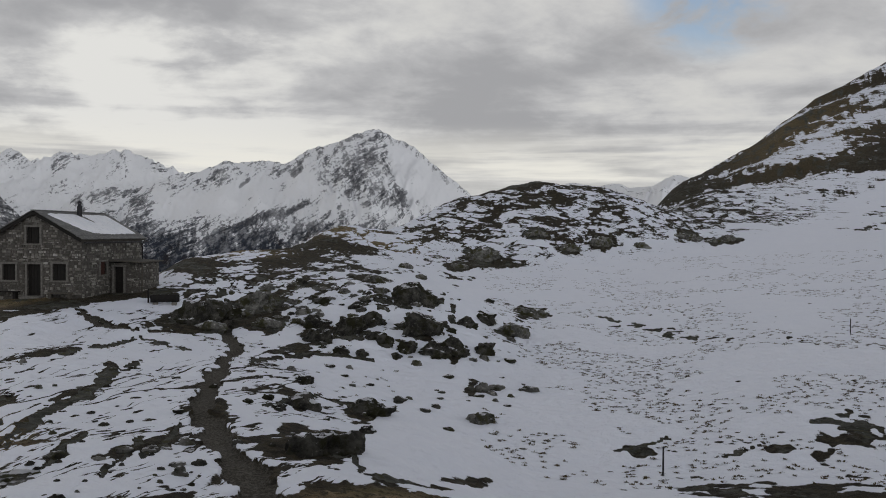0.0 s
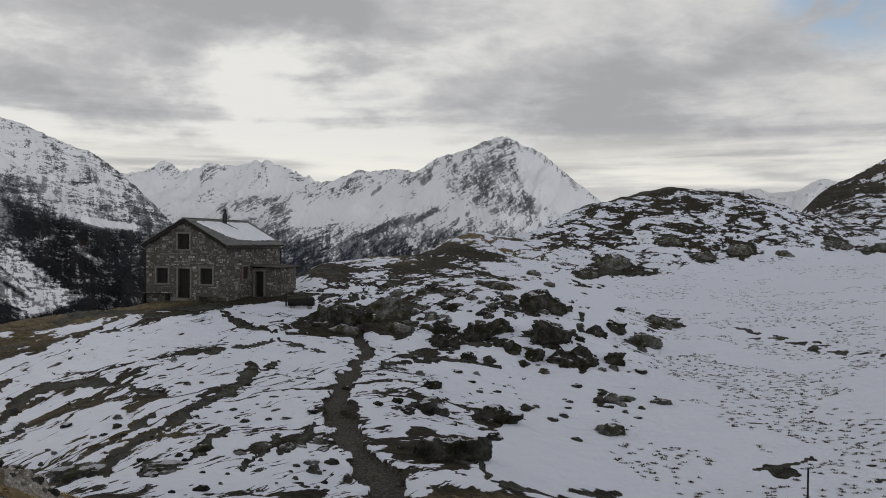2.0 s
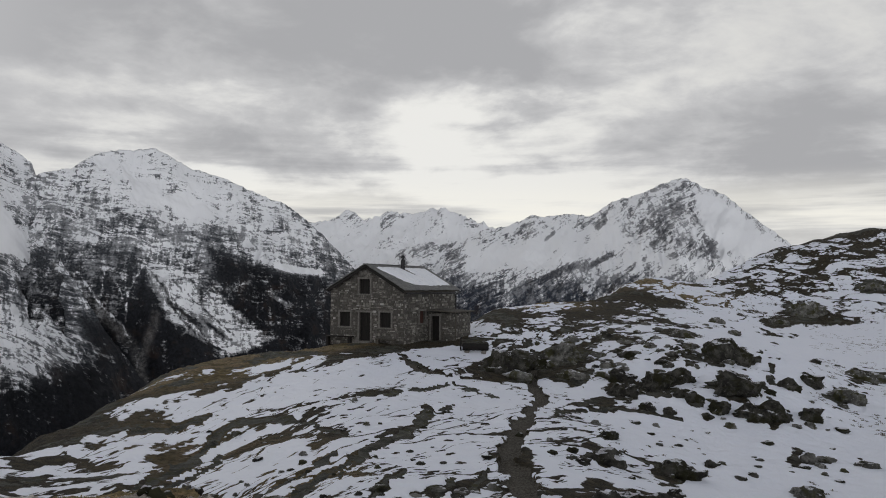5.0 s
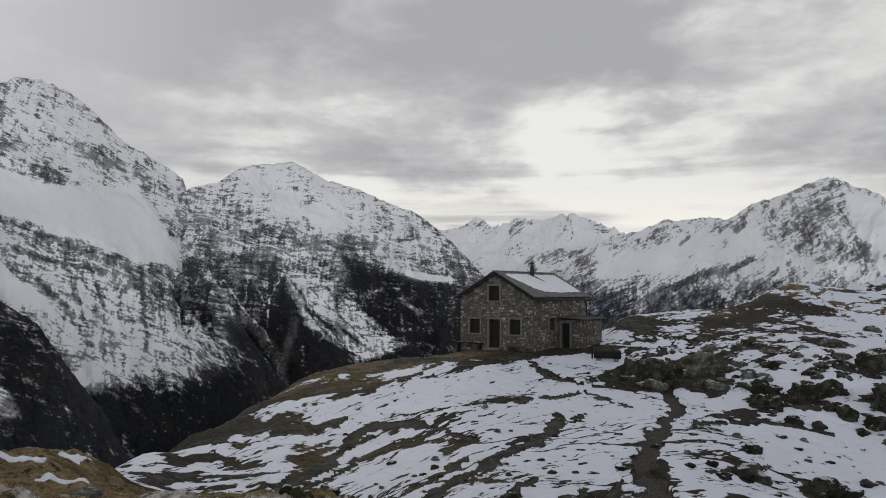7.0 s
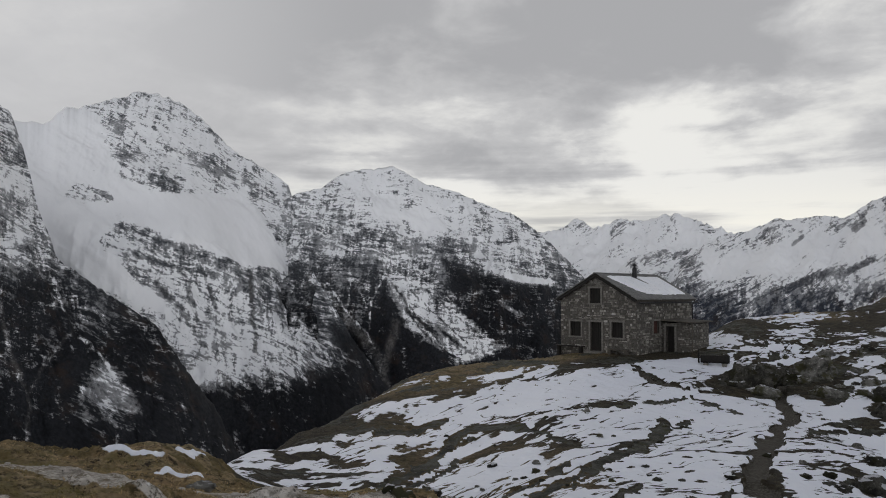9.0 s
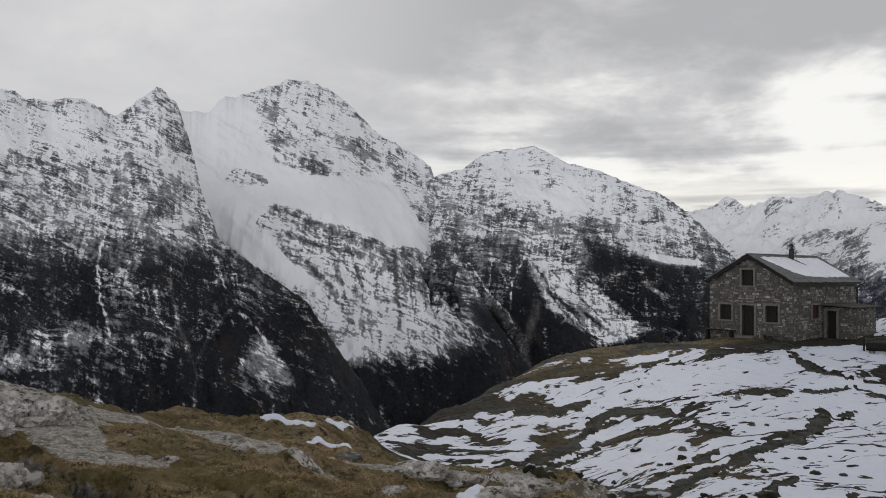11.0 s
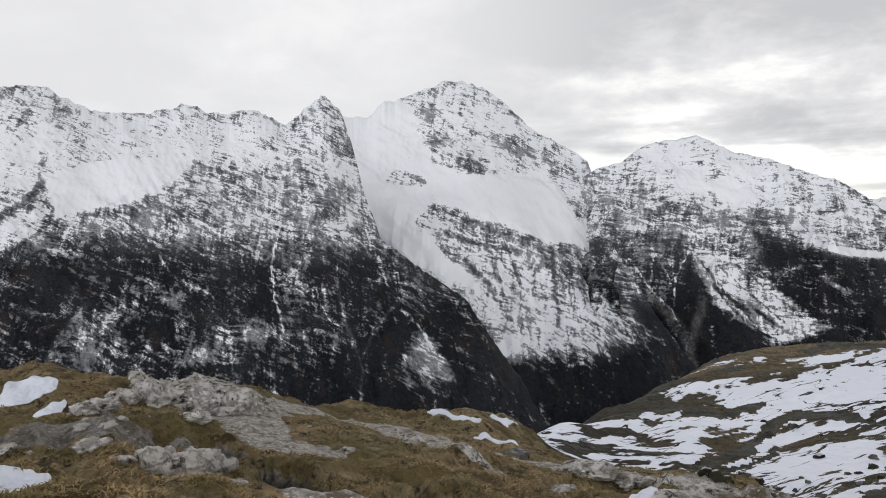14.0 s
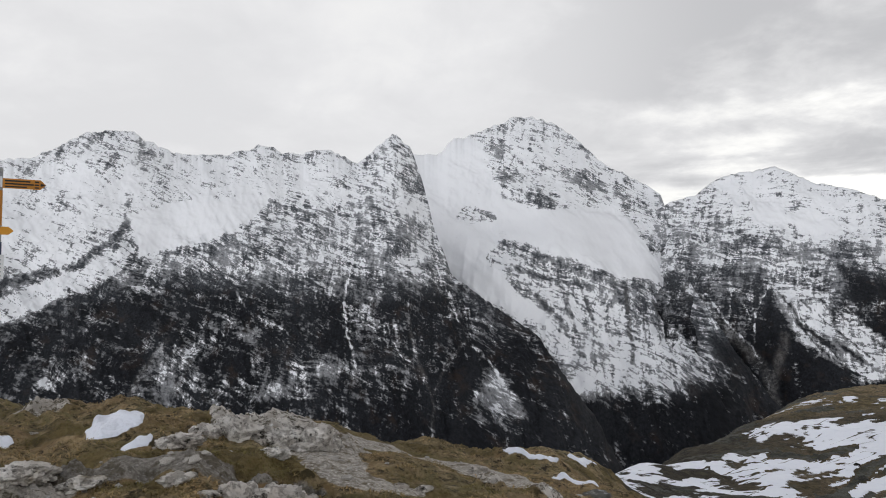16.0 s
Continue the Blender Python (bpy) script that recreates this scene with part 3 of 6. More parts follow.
def land():
    keys, w = section_weights(AZ)
    base = w @ section_heights(RANGE)
    az, r = AZ[:, None], RANGE[None, :]
    x, y = -r * np.sin(np.radians(az)), r * np.cos(np.radians(az))
    az = np.broadcast_to(az, x.shape)
    r = np.broadcast_to(r, x.shape)
    # where things are
    edge = np.interp(AZ, [26, 31, 37, 45, 52, 58, 66, 130], [7, 9, 11.5, 13, 16, 40, 60, 60])[:, None]
    moor = smooth(edge * 1.12, edge * 0.9, r) * smooth(25, 32, az) * smooth(172, 140, az + 40 * fbm(x / 9, y / 9, 3))
    moor = np.maximum(moor, smooth(4.6, 3.0, r + 1.6 * fbm(x / 1.5, y / 1.5, 3)))     # brown turf at the lookout itself
    knoll = np.exp(-(((az + 7) / 10) ** 2) - (np.log(r / 128) / 0.16) ** 2) + 0.6 * np.exp(-(((az - 4) / 9) ** 2) - (np.log(r / 105) / 0.2) ** 2) + 0.9 * np.exp(-(((az + 19) / 7) ** 2) - (np.log(r / 165) / 0.17) ** 2)
    mound = np.exp(-(((az - 1) / 9) ** 2) - (np.log(r / 50) / 0.2) ** 2) + np.exp(-(((az - 15) / 4) ** 2) - (np.log(r / 58) / 0.12) ** 2)
    bowl = np.exp(-(((az + 18) / 13) ** 2) - (np.log(r / 48) / 0.65) ** 2)
    hill = smooth(170, 220, r) * smooth(-12, -17, az) * smooth(700, 500, r)
    far = smooth(300, 600, r)
    hut_pad = np.exp(-(((az - 25) / 5.5) ** 4) - (np.log(r / 58) / 0.14) ** 4)
    # relief
    rough = 0.32 * (1 - 0.75 * bowl) * (1 - 0.6 * moor) * (1 - hut_pad) * smooth(1, 20, r)
    z = base + rough * fbm(x / 5.5, y / 9.0, 4) + 1.3 * knoll * ridged(x / 14, y / 20, 4) + 0.75 * mound * ridged(x / 5, y / 6, 5)
    z = z + (0.06 * fbm(x / 1.3, y / 1.3, 3) + 0.10 * fbm(x / 2.6, y / 2.6, 2)) * (1 - hut_pad) + hill * 5 * ridged(x / 60, y / 60, 5) + far * 30 * fbm(x / 400, y / 400, 4)
    tread = np.maximum(along(x, y, GRAVEL, 0.8), along(x, y, LOOP, 0.5))
    z = z + moor * (1 - 0.7 * tread) * (0.26 * fbm(x / 1.7, y / 1.7, 4) + 0.13 * ridged(x / 0.9, y / 0.9, 3) + 0.09 * fbm(x / 0.34, y / 0.34, 3))
    # snow: drifts drawn out along the slope, patchier on rock
    bend = 0.8 * fbm(x / 6, y / 6, 3)
    spots = fbm(x / 1.1, y / 1.1, 3, 0.55) * 1.2
    ledge = fbm(x / 2.2 + bend, y / 3.2 + z / 0.8, 5, 0.62) * 0.35 + 0.55 * fbm(x / 16, y / 16 + z / 9, 4, 0.6)
    ledge = ledge * (1 - hill) + hill * (0.6 * fbm(x / 3.0, y / 7 + z / 1.2, 5, 0.65) + 0.9 * fbm(x / 30, y / 50 + z / 14, 4, 0.6))
    ledge = ledge + (1 - hill) * 0.25
    tufts = fbm(x / 0.9, y / 1.1, 2) * 1.1
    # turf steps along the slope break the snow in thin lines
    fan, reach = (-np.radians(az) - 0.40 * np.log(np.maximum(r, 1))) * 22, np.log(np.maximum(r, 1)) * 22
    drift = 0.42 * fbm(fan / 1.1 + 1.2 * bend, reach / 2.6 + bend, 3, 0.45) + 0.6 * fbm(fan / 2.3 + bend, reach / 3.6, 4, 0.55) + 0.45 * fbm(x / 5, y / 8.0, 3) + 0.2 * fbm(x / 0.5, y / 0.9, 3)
    mix_m, mix_k, mix_b = np.clip(mound, 0, 1), np.clip(knoll + hill, 0, 1), np.clip(bowl * 1.3, 0, 1)
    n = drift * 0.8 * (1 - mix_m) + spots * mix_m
    n = n * (1 - mix_k) + ledge * mix_k
    n = n * (1 - mix_b) + tufts * mix_b
    E = np.degrees(np.arctan2(z - EYE.z, r))
    bare_spots = np.zeros(x.shape)
    for a, e, wd in MOUND + OUTCROP + [(p, q, 0.6 * w) for p, q, w in PATHSIDE] + KNOLL:
        near_by = np.abs(AZ - a) < 2.5 * wd
        p = ((az[near_by] - a) / (0.58 * wd)) ** 2 + ((E[near_by] - e - 0.08 * wd) / (0.27 * wd)) ** 2
        bare_spots[near_by] = np.maximum(bare_spots[near_by], np.exp(-p))
    for a, e, wa, we in FLATS:
        near_by = np.abs(AZ - a) < 2.5 * wa
        p = ((az[near_by] - a) / wa) ** 2 + ((E[near_by] - e) / we) ** 2
        bare_spots[near_by] = np.maximum(bare_spots[near_by], (0.9 if a < 0 or e > -5 else 0.5) * np.exp(-p))
    wa, we = az + 0.7 * fbm(x / 3.1, y / 3.1, 3) + 0.2 * fbm(x / 0.6, y / 0.6, 2), E + 0.3 * fbm(x / 2.4 + 9, y / 2.4, 3) + 0.10 * fbm(x / 0.5 + 9, y / 0.5, 2)
    slab = np.zeros(x.shape)
    for half, pts in BANDS:
        lo, hi = min(p[0] for p in pts) - 3, max(p[0] for p in pts) + 3
        near_by = (AZ > lo) & (AZ < hi)
        a_, e_ = wa[near_by], we[near_by]
        best = np.full(a_.shape, 9.0)
        for (a0, e0), (a1, e1) in zip(pts, pts[1:]):
            t = np.clip(((a_ - a0) * (a1 - a0) + (e_ - e0) * (e1 - e0)) / ((a1 - a0) ** 2 + (e1 - e0) ** 2), 0, 1)
            best = np.minimum(best, np.hypot(a_ - a0 - t * (a1 - a0), e_ - e0 - t * (e1 - e0)))
        k = smooth(half * 1.5, half * 0.4, best * (1 + 0.9 * fbm(a_ * 0.9, e_ * 1.7, 3)))
        bare_spots[near_by], slab[near_by] = np.maximum(bare_spots[near_by], 1.1 * k), np.maximum(slab[near_by], k)
    bias = 0.15 - 0.06 * mix_m - 0.11 * mix_k - 0.65 * bare_spots + 0.10 * mix_b + blobs(az, r, SNOW) - 1.6 * moor
    snow = smooth(-0.2, 0.2, n + bias)
    wx, wy = x + 0.35 * fbm(x / 0.9, y / 0.9, 3), y + 0.35 * fbm(x / 0.9 + 40, y / 0.9, 3)
    path = np.maximum(along(wx, wy, FOOTPATH, 0.36 + 0.45 * fbm(x / 1.6, y / 1.6, 4)), 0.8 * along(wx, wy, BRANCH, 0.22))
    gravel = np.maximum(np.maximum(along(wx, wy, GRAVEL, 0.36), along(wx, wy, LOOP, 0.32)), np.maximum(along(wx, wy, HOLLOW, 0.45), 0.9 * along(wx, wy, LOWER, 0.24 + 0.2 * fbm(x / 0.8, y / 0.8, 3)))) * moor
    peat = along(wx, wy, BANK, 0.30 + 0.14 * fbm(x / 0.9, y / 0.9, 2)) * moor
    dirt = np.maximum(np.maximum(path, gravel), peat)
    snow = snow * (1 - smooth(0.2, 0.7, path)) * (1 - gravel)
    flakes = blobs(az, r, MOOR_SNOW) + 0.42 * fbm(x / 0.8, y / 0.8, 3)
    snow = np.maximum(snow, smooth(0.42, 0.58, flakes) * moor)
    rock = 0.5 + 0.9 * fbm(x / 2.4, y / 3.4, 4) + 0.5 * np.clip(mound + knoll, 0, 1) - 0.1
    rock = np.maximum(rock, np.clip(bare_spots, 0, 1) * (0.62 + 0.8 * fbm(x / 1.3, y / 1.3, 3)))
    rock = np.maximum(rock, slab * (0.75 + 0.9 * fbm(x / 0.9, y / 0.9, 3)))
    pale_spots = blobs(az, r, PALE_ROCK) + 0.35 * fbm(x / 0.7, y / 0.7, 4)
    rock = rock * (1 - moor) + moor * smooth(0.35, 0.6, pale_spots)
    z = z - 0.10 * smooth(0.1, 0.9, path) - 0.26 * smooth(0.1, 0.9, peat) + 0.07 * snow * (1 - far) + (1 - snow) * (1 - dirt) * 0.14 * np.abs(fbm(x / 0.45, y / 0.45, 3)) * smooth(3, 8, r) * (1 - moor)
    z = z + 0.10 * moor * fbm(x / 3.0, y / 3.0, 2) + moor * rock * (0.06 + 0.14 * np.abs(ridged(x / 0.4, y / 0.4, 5, 0.6)))
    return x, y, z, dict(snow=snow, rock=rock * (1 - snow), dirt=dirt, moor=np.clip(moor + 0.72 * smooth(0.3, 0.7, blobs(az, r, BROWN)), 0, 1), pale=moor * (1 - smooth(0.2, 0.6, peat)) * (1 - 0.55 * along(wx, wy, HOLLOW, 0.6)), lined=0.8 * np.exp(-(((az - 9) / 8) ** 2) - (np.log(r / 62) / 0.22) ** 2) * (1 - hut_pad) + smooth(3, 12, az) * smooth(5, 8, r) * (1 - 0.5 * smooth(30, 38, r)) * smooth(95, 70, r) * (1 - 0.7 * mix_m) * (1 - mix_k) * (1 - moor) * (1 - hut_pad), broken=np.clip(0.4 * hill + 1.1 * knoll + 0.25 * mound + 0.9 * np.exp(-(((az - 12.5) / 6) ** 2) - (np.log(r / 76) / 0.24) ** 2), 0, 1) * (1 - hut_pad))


# lasting snow patches and pale rocks on the moor; brown turf
MOOR_SNOW = [(87.3, 9.9, 2.2, 0.07, 0.9), (85.9, 8.6, 1.3, 0.03, 0.85), (94, 10.4, 1.5, 0.03, 0.8), (59.4, 14.0, 2.4, 0.035, 0.85), (55.6, 15.5, 1.3, 0.06, 0.85), (55.7, 11.2, 1.8, 0.025, 0.85), (44.7, 7.4, 1.8, 0.03, 0.9), (50, 19, 1.6, 0.05, 0.8), (88.2, 6.0, 2.6, 0.035, 0.9)]
PALE_ROCK = [(80, 11.3, 2.2, 0.06, 0.8), (76.5, 11.2, 2.6, 0.10, 1.0), (77.5, 7.0, 2.2, 0.04, 0.6), (72.5, 11, 2.0, 0.06, 0.6), (50, 9.2, 3.0, 0.05, 0.8), (42.5, 8.9, 3.0, 0.05, 0.8), (92, 7.0, 4, 0.06, 0.8), (37, 9.2, 3, 0.05, 0.7), (62, 9.2, 2, 0.04, 0.5), (57.5, 8.4, 4, 0.035, 0.6), (91, 13, 4, 0.03, 0.6)]
BROWN = [(-24, 300, 9, 0.6, 0.55), (40, 30, 12, 0.5, 0.5), (30, 20, 7, 0.3, 0.45), (40, 50, 9, 0.14, 1), (31, 56, 5, 0.08, 1), (16, 80, 6, 0.10, 0.8), (6, 102, 8, 0.14, 0.7), (-3.5, 144, 4, 0.04, 1), (3, 13.5, 9, 0.12, 0.9), (-14, 14.5, 12, 0.12, 0.8)]

LX, LY, LZ, ATTRS = land()
ground = tagged(new("ground", grid_mesh("ground", np.stack([LX, LY, LZ], -1), True, ATTRS, GROUND)),
                "moorland with patchy snow, brown turf and trodden footpath", "ground", kind="structure")


def height(x, y):
    """The ground's height at a place."""
    az, lr = np.degrees(np.arctan2(-x, y)), np.hypot(x, y)
    i = np.clip(np.searchsorted(AZ, az) - 1, 0, len(AZ) - 2)
    j = np.clip(np.searchsorted(RANGE, lr) - 1, 0, len(RANGE) - 2)
    u, v = np.clip((az - AZ[i]) / (AZ[i + 1] - AZ[i]), 0, 1), np.clip((lr - RANGE[j]) / (RANGE[j + 1] - RANGE[j]), 0, 1)
    return (LZ[i, j] * (1 - u) + LZ[i + 1, j] * u) * (1 - v) + (LZ[i, j + 1] * (1 - u) + LZ[i + 1, j + 1] * u) * v


def spot(az, el):
    """Where the sight line from the lookout first meets the ground."""
    d = aim(az, el)
    r = np.exp(np.arange(np.log(3), np.log(600), 0.004))
    t = r / math.hypot(d.x, d.y)
    under = np.nonzero(EYE.z + d.z * t < height(d.x * t, d.y * t))[0]
    k = t[under[0]] if len(under) else t[-1]
    return EYE + d * float(k)


# ---- mountains ----


def massif(name, label, ridge, far, near, foot, mat, step=0.08, rows=230, shape=1.0, jag=0.10, relief=0.34, rib=1.0, seed=0, snow=None, wood=None, zones=(), spots=(), behind=0.25, lean=0.4, lines=(), dip=20, grain=1.0, drawn=1.0, parts=(0.30, 0.22)):
    """A mountainside: its ridge as (azimuth, elevation) seen from the lookout, at the distance far, falling to the height foot at near."""
    ra, re, rd = np.array([(p[0], p[1], p[2] if len(p) > 2 else far) for p in sorted(ridge)]).T
    az = np.arange(ra[0], ra[-1], step)
    el = np.interp(az, ra, re)
    kern = np.exp(-0.5 * (np.arange(-4, 5) / 1.6) ** 2)
    el = np.convolve(np.pad(el, 4, "edge"), kern / kern.sum(), "valid")
    el = el + jag * (fbm(az * 1.3 + seed, az * 0 + seed, 5, 0.65) * 1.6 + 0.5 * np.abs(perlin(az * 6 + seed, az * 0)))
    s = np.r_[np.linspace(0, 1, rows), 1 + behind * np.linspace(0.02, 1, 12)]
    A, S = np.meshgrid(az, s, indexing="ij")
    U = A * math.pi / 180 * far
    reach = np.interp(az, ra, rd)
    reach = np.convolve(np.pad(reach, 12, "edge"), np.ones(25) / 25, "valid")[:, None]
    start = np.minimum(near, reach * 0.7)
    wide = int(1.0 / step)
    kern = np.exp(-0.5 * (np.arange(-3 * wide, 3 * wide + 1) / wide) ** 2)
    body = np.convolve(np.pad(el, 3 * wide, "edge"), kern / kern.sum(), "valid")
    fit_k = np.exp(-0.5 * (np.arange(-12, 13) * step / 0.28) ** 2)
    body = np.minimum(body, np.convolve(np.pad(el, 12, "edge"), fit_k / fit_k.sum(), "valid"))
    top, mid = (EYE.z + reach * np.tan(np.radians(e))[:, None] for e in (el, body))
    low = np.minimum(foot, mid - 30)
    g = np.where(S <= 1, np.abs(S) ** shape, 1 - (S - 1) * 2.2)
    z = low + (mid - low) * g + (top - mid) * smooth(0.8, 1.0, S) ** 2
    env = np.clip(S * (1 - S) * 4, 0, 1) ** 0.5
    r = start + (reach - start) * S + env * 120 * fbm(U / 600 + seed, z / 420, 4)
    L = far * 0.13 / rib
    bend = 0.5 * fbm(U / (3 * L) + seed, z / (2 * L), 3)
    ribs = ridged(U / L + lean * z / L + bend + seed, z / (2.2 * L) + seed, 6, 0.5)
    crags = ridged(U / (0.42 * L) - 0.5 * lean * z / L + seed, z / (0.5 * L) + 2 * bend, 5, 0.55)
    bumps = fbm(U / (0.55 * L) + seed, z / (0.45 * L) + seed, 6, 0.5)
    size = L * relief
    marks_at = np.degrees(np.arctan2(z - EYE.z, r))

    def marks(rows_, E):
        out = np.zeros(A.shape)
        for a, e, wa, we, turn, v in rows_:
            c, k = math.cos(radians(turn)), math.sin(radians(turn))
            p, q = (A - a) * c + (E - e) * k, (E - e) * c - (A - a) * k
            out = out + v * np.exp(-((p / wa) ** 2) ** 1.5 - ((q / we) ** 2) ** 1.5)
        return out

    def region(pts, a, e, soft):
        """1 inside an outline of (azimuth, elevation) corners, 0 outside, with a soft edge."""
        pts = np.array(pts, float)
        out = np.zeros(A.shape)
        lo, hi = pts.min(0) - 2 * soft - 0.6, pts.max(0) + 2 * soft + 0.6
        box_ = (a > lo[0]) & (a < hi[0]) & (e > lo[1]) & (e < hi[1])
        x, y = a[box_], e[box_]
        best, inside = np.full(x.shape, 99.0), np.zeros(x.shape, bool)
        for (x0, y0), (x1, y1) in zip(pts, np.roll(pts, -1, 0)):
            t = np.clip(((x - x0) * (x1 - x0) + (y - y0) * (y1 - y0)) / ((x1 - x0) ** 2 + (y1 - y0) ** 2), 0, 1)
            best = np.minimum(best, np.hypot(x - x0 - t * (x1 - x0), y - y0 - t * (y1 - y0)))
            inside ^= ((y0 > y) != (y1 > y)) & (x < (x1 - x0) * (y - y0) / (y1 - y0 if y1 != y0 else 1e-9) + x0)
        out[box_] = smooth(-soft, soft, np.where(inside, best, -best))
        return out

    buried = np.zeros(A.shape)          # snowfields lie smooth
    for level, still, soft, pts in zones:
        if level > 0.6:
            buried = np.maximum(buried, max(still, 0.6) * region(pts, A, marks_at, soft + 0.4))
    z = z + env * (1 - 0.85 * buried) * size * (0.75 * (ribs - 0.5) + 0.32 * (crags - 0.5) + 0.2 * bumps)
    E = np.degrees(np.arctan2(z - EYE.z, r))

    # gullies and chutes: half-width in degrees, change of snow, share of scree, then their course
    cut, stones = np.zeros(A.shape), np.zeros(A.shape)
    wa, we = A + 0.18 * fbm(A * 1.1 + seed, E * 1.1, 4), E + 0.18 * fbm(A * 1.1, E * 1.1 + seed, 3)
    wa, we = wa + 0.10 * fbm(A * 4.1 + seed, E * 4.1, 3), we + 0.10 * fbm(A * 4.1, E * 4.1 + seed, 3)
    for half, dv, sv, pts in lines:
        best = np.full(A.shape, 9.0)
        for (a0, e0), (a1, e1) in zip(pts, pts[1:]):
            t = np.clip(((wa - a0) * (a1 - a0) + (we - e0) * (e1 - e0)) / ((a1 - a0) ** 2 + (e1 - e0) ** 2), 0, 1)
            best = np.minimum(best, np.hypot(wa - a0 - t * (a1 - a0), we - e0 - t * (e1 - e0)))
        k = smooth(half * 1.5, half * 0.3, best) * np.clip(0.75 + 1.1 * fbm(A * 2.3 + seed, E * 2.3, 4), 0.1, 1)
        cut, stones = cut + dv * k, np.maximum(stones, sv * k)
    # ledges of the strata, gullies down the face and blocky crags catch or shed the snow
    co, si = math.cos(radians(dip)), math.sin(radians(dip))
    a, e = A / grain, E / grain
    w1, w2 = fbm(a * 0.6 + seed, e * 0.6, 4), fbm(a * 0.6, e * 0.6 + seed, 4)
    p, q = (a * co + e * si) / drawn, e * co - a * si
    strata = 0.6 * fbm(p * 0.55 + w2 + seed, q * 2.4 + 1.2 * w1, 5, 0.62) + 0.5 * fbm(p * 1.1 + w1, q * 5.2 + 2 * w2 + seed, 4, 0.6)
    gully = 0.5 - ridged(a * 1.0 - 0.35 * lean * e + 1.1 * w1 + seed, e * 0.32 + w2, 5, 0.58)
    level = np.interp(E, *np.array(snow, float).T)
    woods = np.interp(E, *np.array(wood, float).T)
    calm = np.zeros(A.shape)
    for value, still, soft, pts in zones:
        k = region(pts, wa, we, soft)
        level, calm = level + (value - level) * k, calm + (still - calm) * k
        if value < 0.2:
            woods = np.maximum(woods, 0.9 * k)
    crest = smooth(1.2, 0.1, el[:, None] - E) * np.clip(0.6 + 1.6 * fbm(A * 1.9 + seed, E * 1.9, 4), 0, 1.4)
    level = level - 0.17 * crest * (1 - 0.5 * calm)
    face = (1 - 0.85 * calm) * (parts[0] * strata + parts[1] * gully)
    attrs = dict(snow=cut + level + marks(spots, E) + face - (1 - calm) * (0.12 * (ribs - 0.5) + 0.08 * (crags - 0.5)), calm=np.clip(calm - 2 * np.abs(cut), 0, 1),
                 wood=np.clip(woods + 0.25 * bumps, 0, 1), scree=stones)
    xyz = np.stack([-r * np.sin(np.radians(A)), r * np.cos(np.radians(A)), z], -1)
    return tagged(new(name, grid_mesh(name, xyz, False, attrs, mat)), label, "mountain", kind="structure")


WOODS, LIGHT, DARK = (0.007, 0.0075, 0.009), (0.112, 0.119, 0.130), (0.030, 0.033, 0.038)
ROCK = mountain_material("snowy_rock", 2.3, 72, 22, WOODS, LIGHT, DARK)
ROCK_MID = mountain_material("snowy_rock_face", 3.1, 54, 24, WOODS, LIGHT, DARK)
ROCK_SCREE = mountain_material("snowy_rock_crest", 3.1, 38, 8, WOODS, LIGHT, DARK)
# distance haze put into the colours: paler, bluer rock and woods on far peaks
ROCK_HAZY = mountain_material("far_snowy_rock_hazed", 4.4, 12, -34, (0.018, 0.022, 0.031), (0.17, 0.17, 0.18), (0.06, 0.062, 0.07))

# zones of a face: share of snow, how smooth it lies, softness of the edge, then the outline as azimuth and elevation
# spots: azimuth, elevation, half-length, half-breadth, tilt, change of snow
WOODED_ZONES = [
    (0.66, 0.05, 0.6, [(94, 12), (88, 12.5), (82, 9.4), (73, 9.2), (68.8, 7.4), (77.2, 7.3), (82.2, 6.9), (86.6, 6.2), (86.7, 5.1), (89.6, 2.6), (94.1, 1.4), (104, 0), (118, 4), (118, 12)]),
    (0.47, 0.0, 0.8, [(85.4, 3.2), (80.4, 4.5), (77.2, 7.1), (70.8, 6.6), (67.3, 6.4), (64.6, 2.6), (66.5, 1.4), (72, 2.0), (78, 1.6), (84, 2.0)]),
    (0.92, 0.7, 0.35, [(86.5, 5.8), (82.2, 7.0), (77.2, 7.4), (78.6, 5.9), (80.6, 4.5), (85.8, 3.2)]),
]
WOODED_ZONES += [
    (0.68, 0.1, 0.3, [(96, -0.6), (89.9, 2.0), (87, 3.6), (85.9, 3.1), (88.4, 1.0), (96, -2.2)]),
    (0.15, 0.0, 0.9, [(98, -2.6), (94, -2.2), (89.9, 0.1), (84, 1.5), (77, 0.8), (70, 0.2), (66, 0.8), (64, 0.8), (50, -9), (50, -16), (104, -16), (104, -4)]),
    (-0.02, 0.0, 0.8, [(68, -6.6), (63, -4.0), (60, -3.0), (54, -5), (50, -9), (50, -16), (72, -16), (71, -9)]),
    (0.36, 0.0, 0.6, [(84.6, -3.2), (82.6, -3.0), (81.6, -5.2), (82.6, -6.6), (85.2, -6.4)]),
]
WOODED_ZONES += [
    (0.4, 0.0, 0.6, [(61.6, -4.6), (59.9, -5.8), (58.9, -8.2), (60.5, -8.9), (63.0, -8.6), (63.3, -6.8)]),
    (-0.5, 0.5, 0.3, [(65.2, -8.6), (62.6, -9.0), (61.6, -11.5), (65.8, -11.5)]),
]
